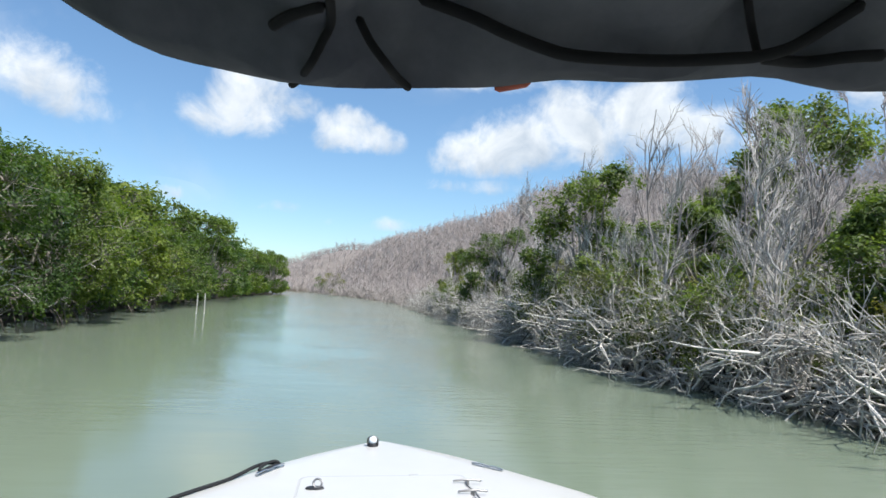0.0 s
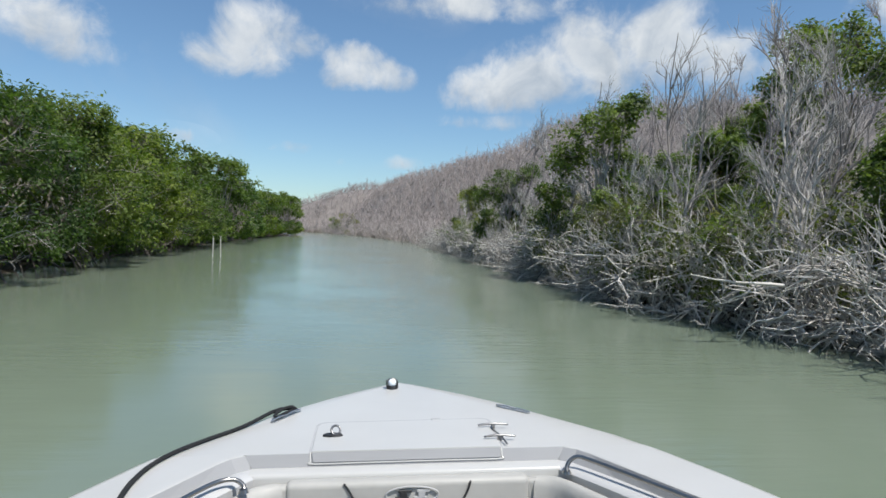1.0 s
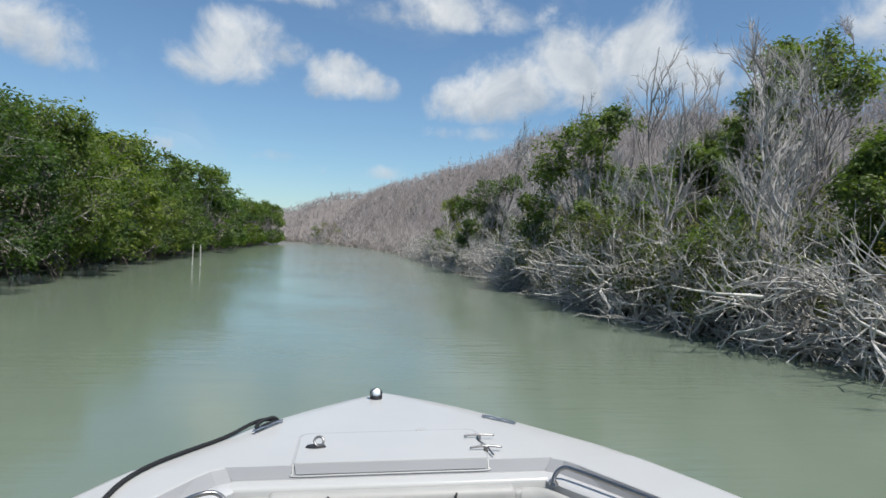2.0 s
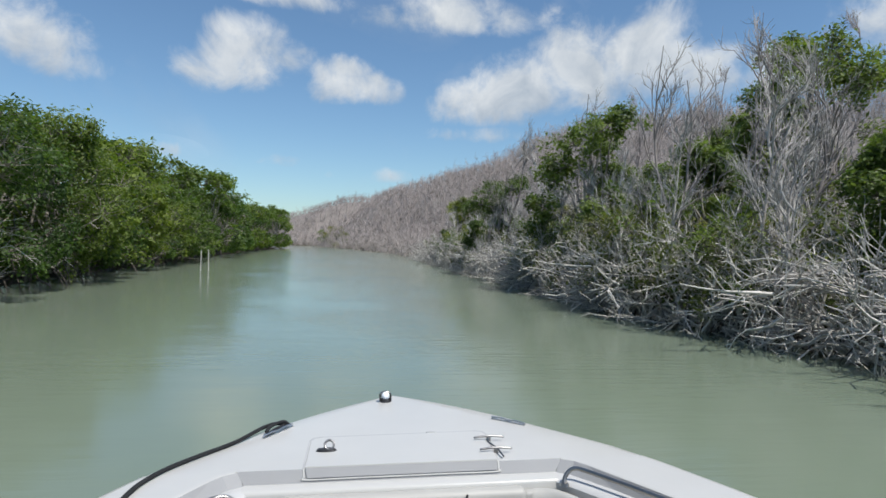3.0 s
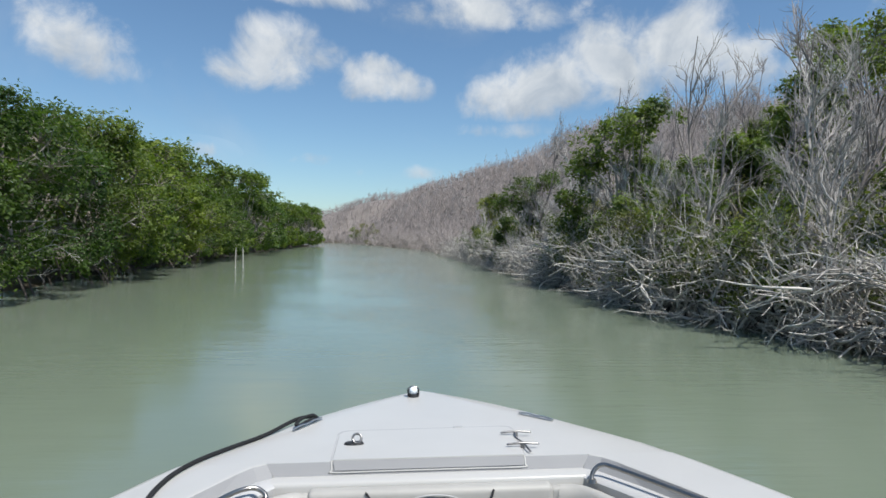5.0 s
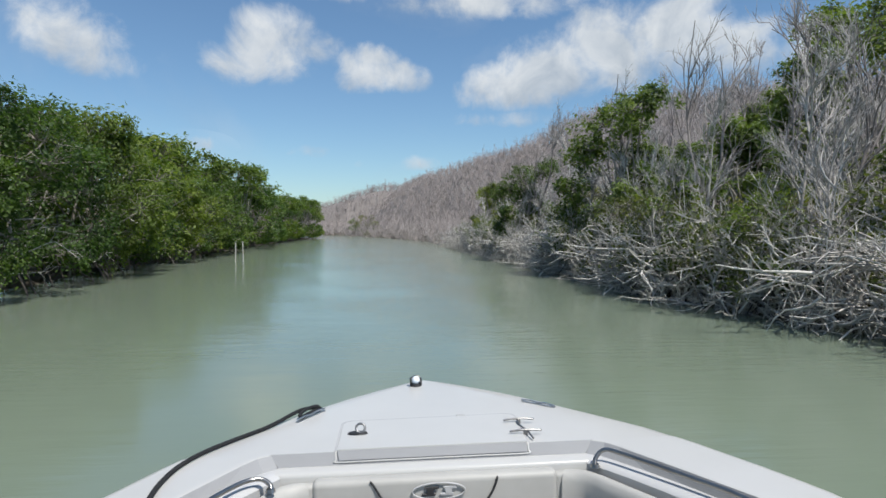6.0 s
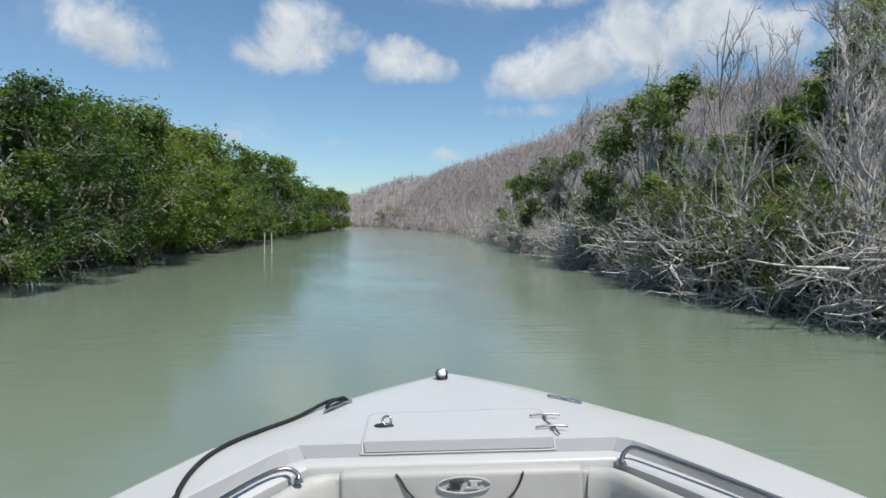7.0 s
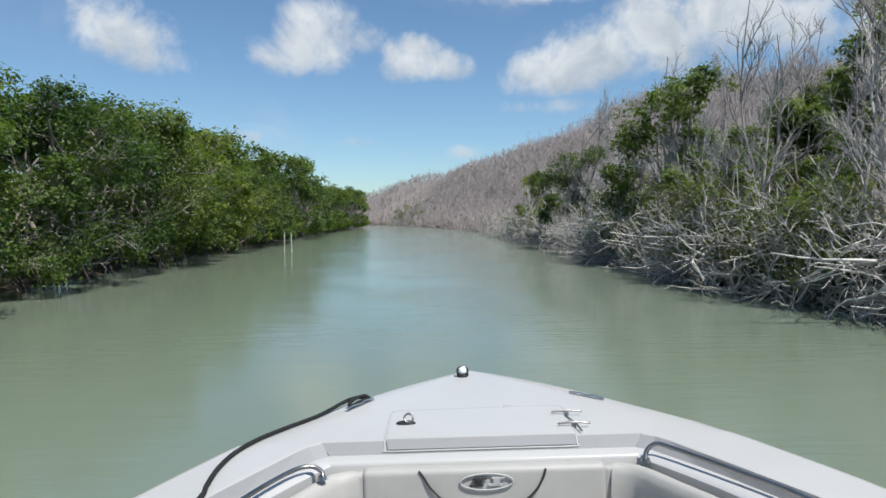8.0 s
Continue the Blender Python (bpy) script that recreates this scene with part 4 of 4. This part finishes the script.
    ring = [(-0.338 + 0.021 * math.cos(a), 2.910 + 0.012 * math.sin(a), DECK + 0.034 + 0.018 * math.sin(a)) for a in np.linspace(0, 2 * math.pi, 17)]
    part("lift_ring", rod("lift_ring", ring, 0.0055, M_DULL_STEEL, 8, False), latch)


def deck_cleat(x, y):
    z = DECK + 0.024
    cleat = part("cleat", rod("cleat", [(x - 0.076, y, z - 0.004), (x - 0.04, y, z), (x, y, z + 0.002), (x + 0.04, y, z), (x + 0.078, y, z - 0.004)], 0.0052, M_DULL_STEEL, 8), BOAT, "tarnished steel deck cleat")
    part("cleat_foot", bm_mesh("cleat_foot", box_bm((0.020, 0.014, 0.024), (x, y, DECK + 0.012), 0.003, 2), M_DULL_STEEL), cleat)
    return cleat


def chock(p, q):
    p, q = Vector(p), Vector(q)
    ob = part("chock", rod("chock", [p, p.lerp(q, 0.3) + Vector((0, 0, 0.005)), p.lerp(q, 0.5) + Vector((0, 0, 0.001)), p.lerp(q, 0.7) + Vector((0, 0, 0.005)), q], 0.0045, M_CHROME, 8), BOAT, "polished steel bow chock")
    mid, way = p.lerp(q, 0.5), q - p
    turn = Matrix.Rotation(math.atan2(way.y, way.x), 4, "Z")
    part("chock_base", bm_mesh("chock_base", box_bm((way.length * 0.95, 0.020, 0.006), (mid.x, mid.y, DECK + 0.003), 0.004, 2, turn), M_CHROME), ob)


def bow_light():
    bm = bmesh.new()
    bmesh.ops.create_cone(bm, cap_ends=True, segments=20, radius1=0.036, radius2=0.030, depth=0.02)
    bmesh.ops.translate(bm, vec=(-0.042, 3.845, DECK + 0.009), verts=bm.verts)
    lamp = part("bow_light", bm_mesh("bow_light", bm, M_BLACK), BOAT, "small chrome navigation light with clear lens")
    bm = bmesh.new()
    bmesh.ops.create_uvsphere(bm, u_segments=18, v_segments=10, radius=0.027)
    bmesh.ops.translate(bm, vec=(-0.042, 3.845, DECK + 0.036), verts=bm.verts)
    part("lens", bm_mesh("lens", bm, M_LENS, True), lamp)
    for s in (-1, 1):
        part("cheek", bm_mesh("cheek", box_bm((0.009, 0.045, 0.046), (-0.042 + s * 0.033, 3.845, DECK + 0.028), 0.005, 2), M_BLACK), lamp)
    part("hood", rod("hood", [(-0.075, 3.845, DECK + 0.048), (-0.061, 3.845, DECK + 0.058), (-0.042, 3.845, DECK + 0.062), (-0.023, 3.845, DECK + 0.058), (-0.009, 3.845, DECK + 0.048)], 0.0055, M_STEEL, 8), lamp)


build_hull()
build_foredeck()
build_side(-1)
build_side(1)
build_bow_cockpit()
grab_rail(1)
grab_rail(-1)
build_hatch()
deck_cleat(0.439, 2.980)
deck_cleat(0.436, 2.800)
part("cleat_link", rod("cleat_link", [(0.432, 2.985, DECK + 0.022), (0.430, 2.93, DECK + 0.014), (0.440, 2.87, DECK + 0.014), (0.446, 2.805, DECK + 0.020), (0.452, 2.75, DECK + 0.014), (0.455, 2.715, DECK + 0.012)], 0.0042, M_DULL_STEEL, 8), BOAT, "thin tarnished shackle line")
chock((-0.680, 3.150, DECK + 0.012), (-0.555, 3.370, DECK + 0.012))
chock((0.536, 3.385, DECK + 0.010), (0.694, 3.222, DECK + 0.010))
bow_light()

# the black line that lies along the gunwale
rope = tagged(new("dock_line", rod("dock_line", [(-0.585, 3.335, 1.092), (-0.620, 3.312, 1.112), (-0.690, 3.265, 1.108), (-0.800, 3.075, 1.0915), (-0.922, 2.890, 1.0915), (-1.014, 2.735, 1.0915), (-1.066, 2.575, 1.0915), (-1.076, 2.40, 1.0915), (-1.060, 2.245, 1.0915), (-1.043, 2.14, 1.0915), (-1.06, 1.9, 1.0915), (-1.2, 1.5, 1.0915), (-1.3, 0.9, 1.0915)], 0.0098, M_ROPE, 10)),
              "black braided mooring rope along the white gunwale", "rope")
rope.matrix_world = AFLOAT
part("rope_turn", rod("rope_turn", [(-0.575, 3.352, 1.0915), (-0.600, 3.322, 1.118), (-0.648, 3.268, 1.116), (-0.672, 3.222, 1.100), (-0.655, 3.214, 1.095), (-0.622, 3.268, 1.100), (-0.596, 3.318, 1.098)], 0.0090, M_ROPE, 8), rope)


# ---------------------------------------------------------------- the canopy overhead
def hem_lift(x):
    """How far the canopy's front hem hangs above its lowest line."""
    near = x + np.linspace(-0.018, 0.018, 7)
    return float(np.mean(np.interp(near, [-0.46, -0.338, -0.322, -0.302, -0.281, -0.248, -0.224, -0.199, -0.178, -0.157, -0.114, -0.071, -0.028, 0.006, 0.021, 0.037, 0.059, 0.102, 0.147, 0.191, 0.218, 0.236, 0.271, 0.312, 0.95], [0.1141, 0.0441, 0.0302, 0.0196, 0.0071, -0.0081, -0.0127, -0.016, -0.0205, -0.0237, -0.0272, -0.0265, -0.0254, -0.0249, -0.0229, -0.0181, -0.0171, -0.0186, -0.0166, -0.0119, -0.0094, -0.0144, -0.0221, -0.0199, 0.0001])))


def build_canopy():
    top = thing("canopy", "charcoal canvas sun canopy on a slim steel frame", "boat canopy", "", pose(0.070, 0.097, -1.227, -0.25, -2.36, -0.62) @ Matrix.Scale(1.58, 4))
    xs = np.linspace(-0.46, 0.76, 58)
    rng = np.random.default_rng(3)
    sag = rng.normal(0, 0.0015, (58, 40))
    rows = []
    for i, x in enumerate(xs):
        front = float(np.interp(x, [-0.46, -0.15, 0.02, 0.3, 0.95], [0.225, 0.225, 0.205, 0.18, 0.165]))
        lift = hem_lift(x)
        row = [(x, front - 0.03, 2.40 + lift), (x, front + 0.012, 2.37 + lift), (x, front + 0.02, 2.32 + lift), (x, front + 0.008, 2.270 + lift), (x, front - 0.012, 2.259 + lift), (x, front - 0.04, 2.266 + lift)]
        for j, y in enumerate([*np.linspace(front - 0.06, -0.5, 18), -0.9, -1.4, -1.9]):
            row.append((x, y, 2.285 + lift * 0.7 + sag[i, j] + 0.075 * ease(0.20, -0.36, y)))
        rows.append(row)
    # creases of the slack cloth
    for row in rows:
        for i in range(5, len(row)):
            x, y, z = row[i]
            k = 1.0 - ease(-0.2, -0.9, y)
            row[i] = (x, y, z + 0.012 * k * (math.sin(x * 31 + y * 17) + math.sin(x * 13 - y * 29 + 1.0) + 0.6 * math.sin(x * 47 - y * 11)))
    part("canvas", bm_mesh("canvas", strip(rows), M_CANVAS, True), top)
    part("top_cover", bm_mesh("top_cover", strip([[(x, y, 2.47 + 0.06 * math.sin((x + 0.4) / 1.35 * math.pi)) for y in np.linspace(0.30, -1.9, 8)] for x in xs[1:-1]]), M_CANVAS, True), top)
    for path, r in (([(-0.117, 0.113, 2.261), (-0.118, 0.155, 2.26), (-0.124, 0.162, 2.249), (-0.131, 0.163, 2.234), (-0.142, 0.193, 2.233), (-0.151, 0.213, 2.234)], 0.0032),
                    ([(-0.1, 0.16, 2.267), (-0.091, 0.159, 2.249), (-0.081, 0.157, 2.235), (-0.071, 0.179, 2.232), (-0.061, 0.2, 2.232)], 0.0032),
                    ([(-0.16, 0.165, 2.258), (-0.142, 0.147, 2.26), (-0.121, 0.134, 2.261)], 0.004),
                    ([(-0.059, 0.155, 2.282), (-0.023, 0.151, 2.269), (0.004, 0.147, 2.256), (0.028, 0.145, 2.247), (0.047, 0.143, 2.242), (0.083, 0.14, 2.24), (0.122, 0.136, 2.24), (0.162, 0.133, 2.243), (0.18, 0.131, 2.245), (0.203, 0.129, 2.252), (0.228, 0.127, 2.267), (0.245, 0.111, 2.279)], 0.0045),
                    ([(0.161, 0.115, 2.279), (0.175, 0.132, 2.266), (0.182, 0.135, 2.245)], 0.003),
                    ([(0.182, 0.134, 2.245), (0.223, 0.144, 2.248), (0.243, 0.126, 2.246), (0.27, 0.123, 2.248)], 0.0045)):
        part("cord", rod("cord", path, r, M_CORD, 8), top, "black tie cord")
    part("tab", rod("tab", [(0.005, 0.199, 2.235), (0.033, 0.197, 2.241)], 0.0035, M_RED, 6), top, "faded red stitched tab")
    for x in (-0.36, 0.70):
        part("frame_rail", rod("frame_rail", [(x, 0.24, 2.42), (x, -0.6, 2.43), (x, -1.85, 2.42)], 0.018, M_STEEL, 10), top)
        part("frame_post", rod("frame_post", [(x, -1.6, 2.42), (x, -1.5, 1.7), (x, -1.35, 0.98)], 0.019, M_STEEL, 10), top)
        part("frame_brace", rod("frame_brace", [(x, -0.75, 2.42), (x, -1.1, 1.75), (x, -1.33, 1.05)], 0.016, M_STEEL, 10), top)


build_canopy()
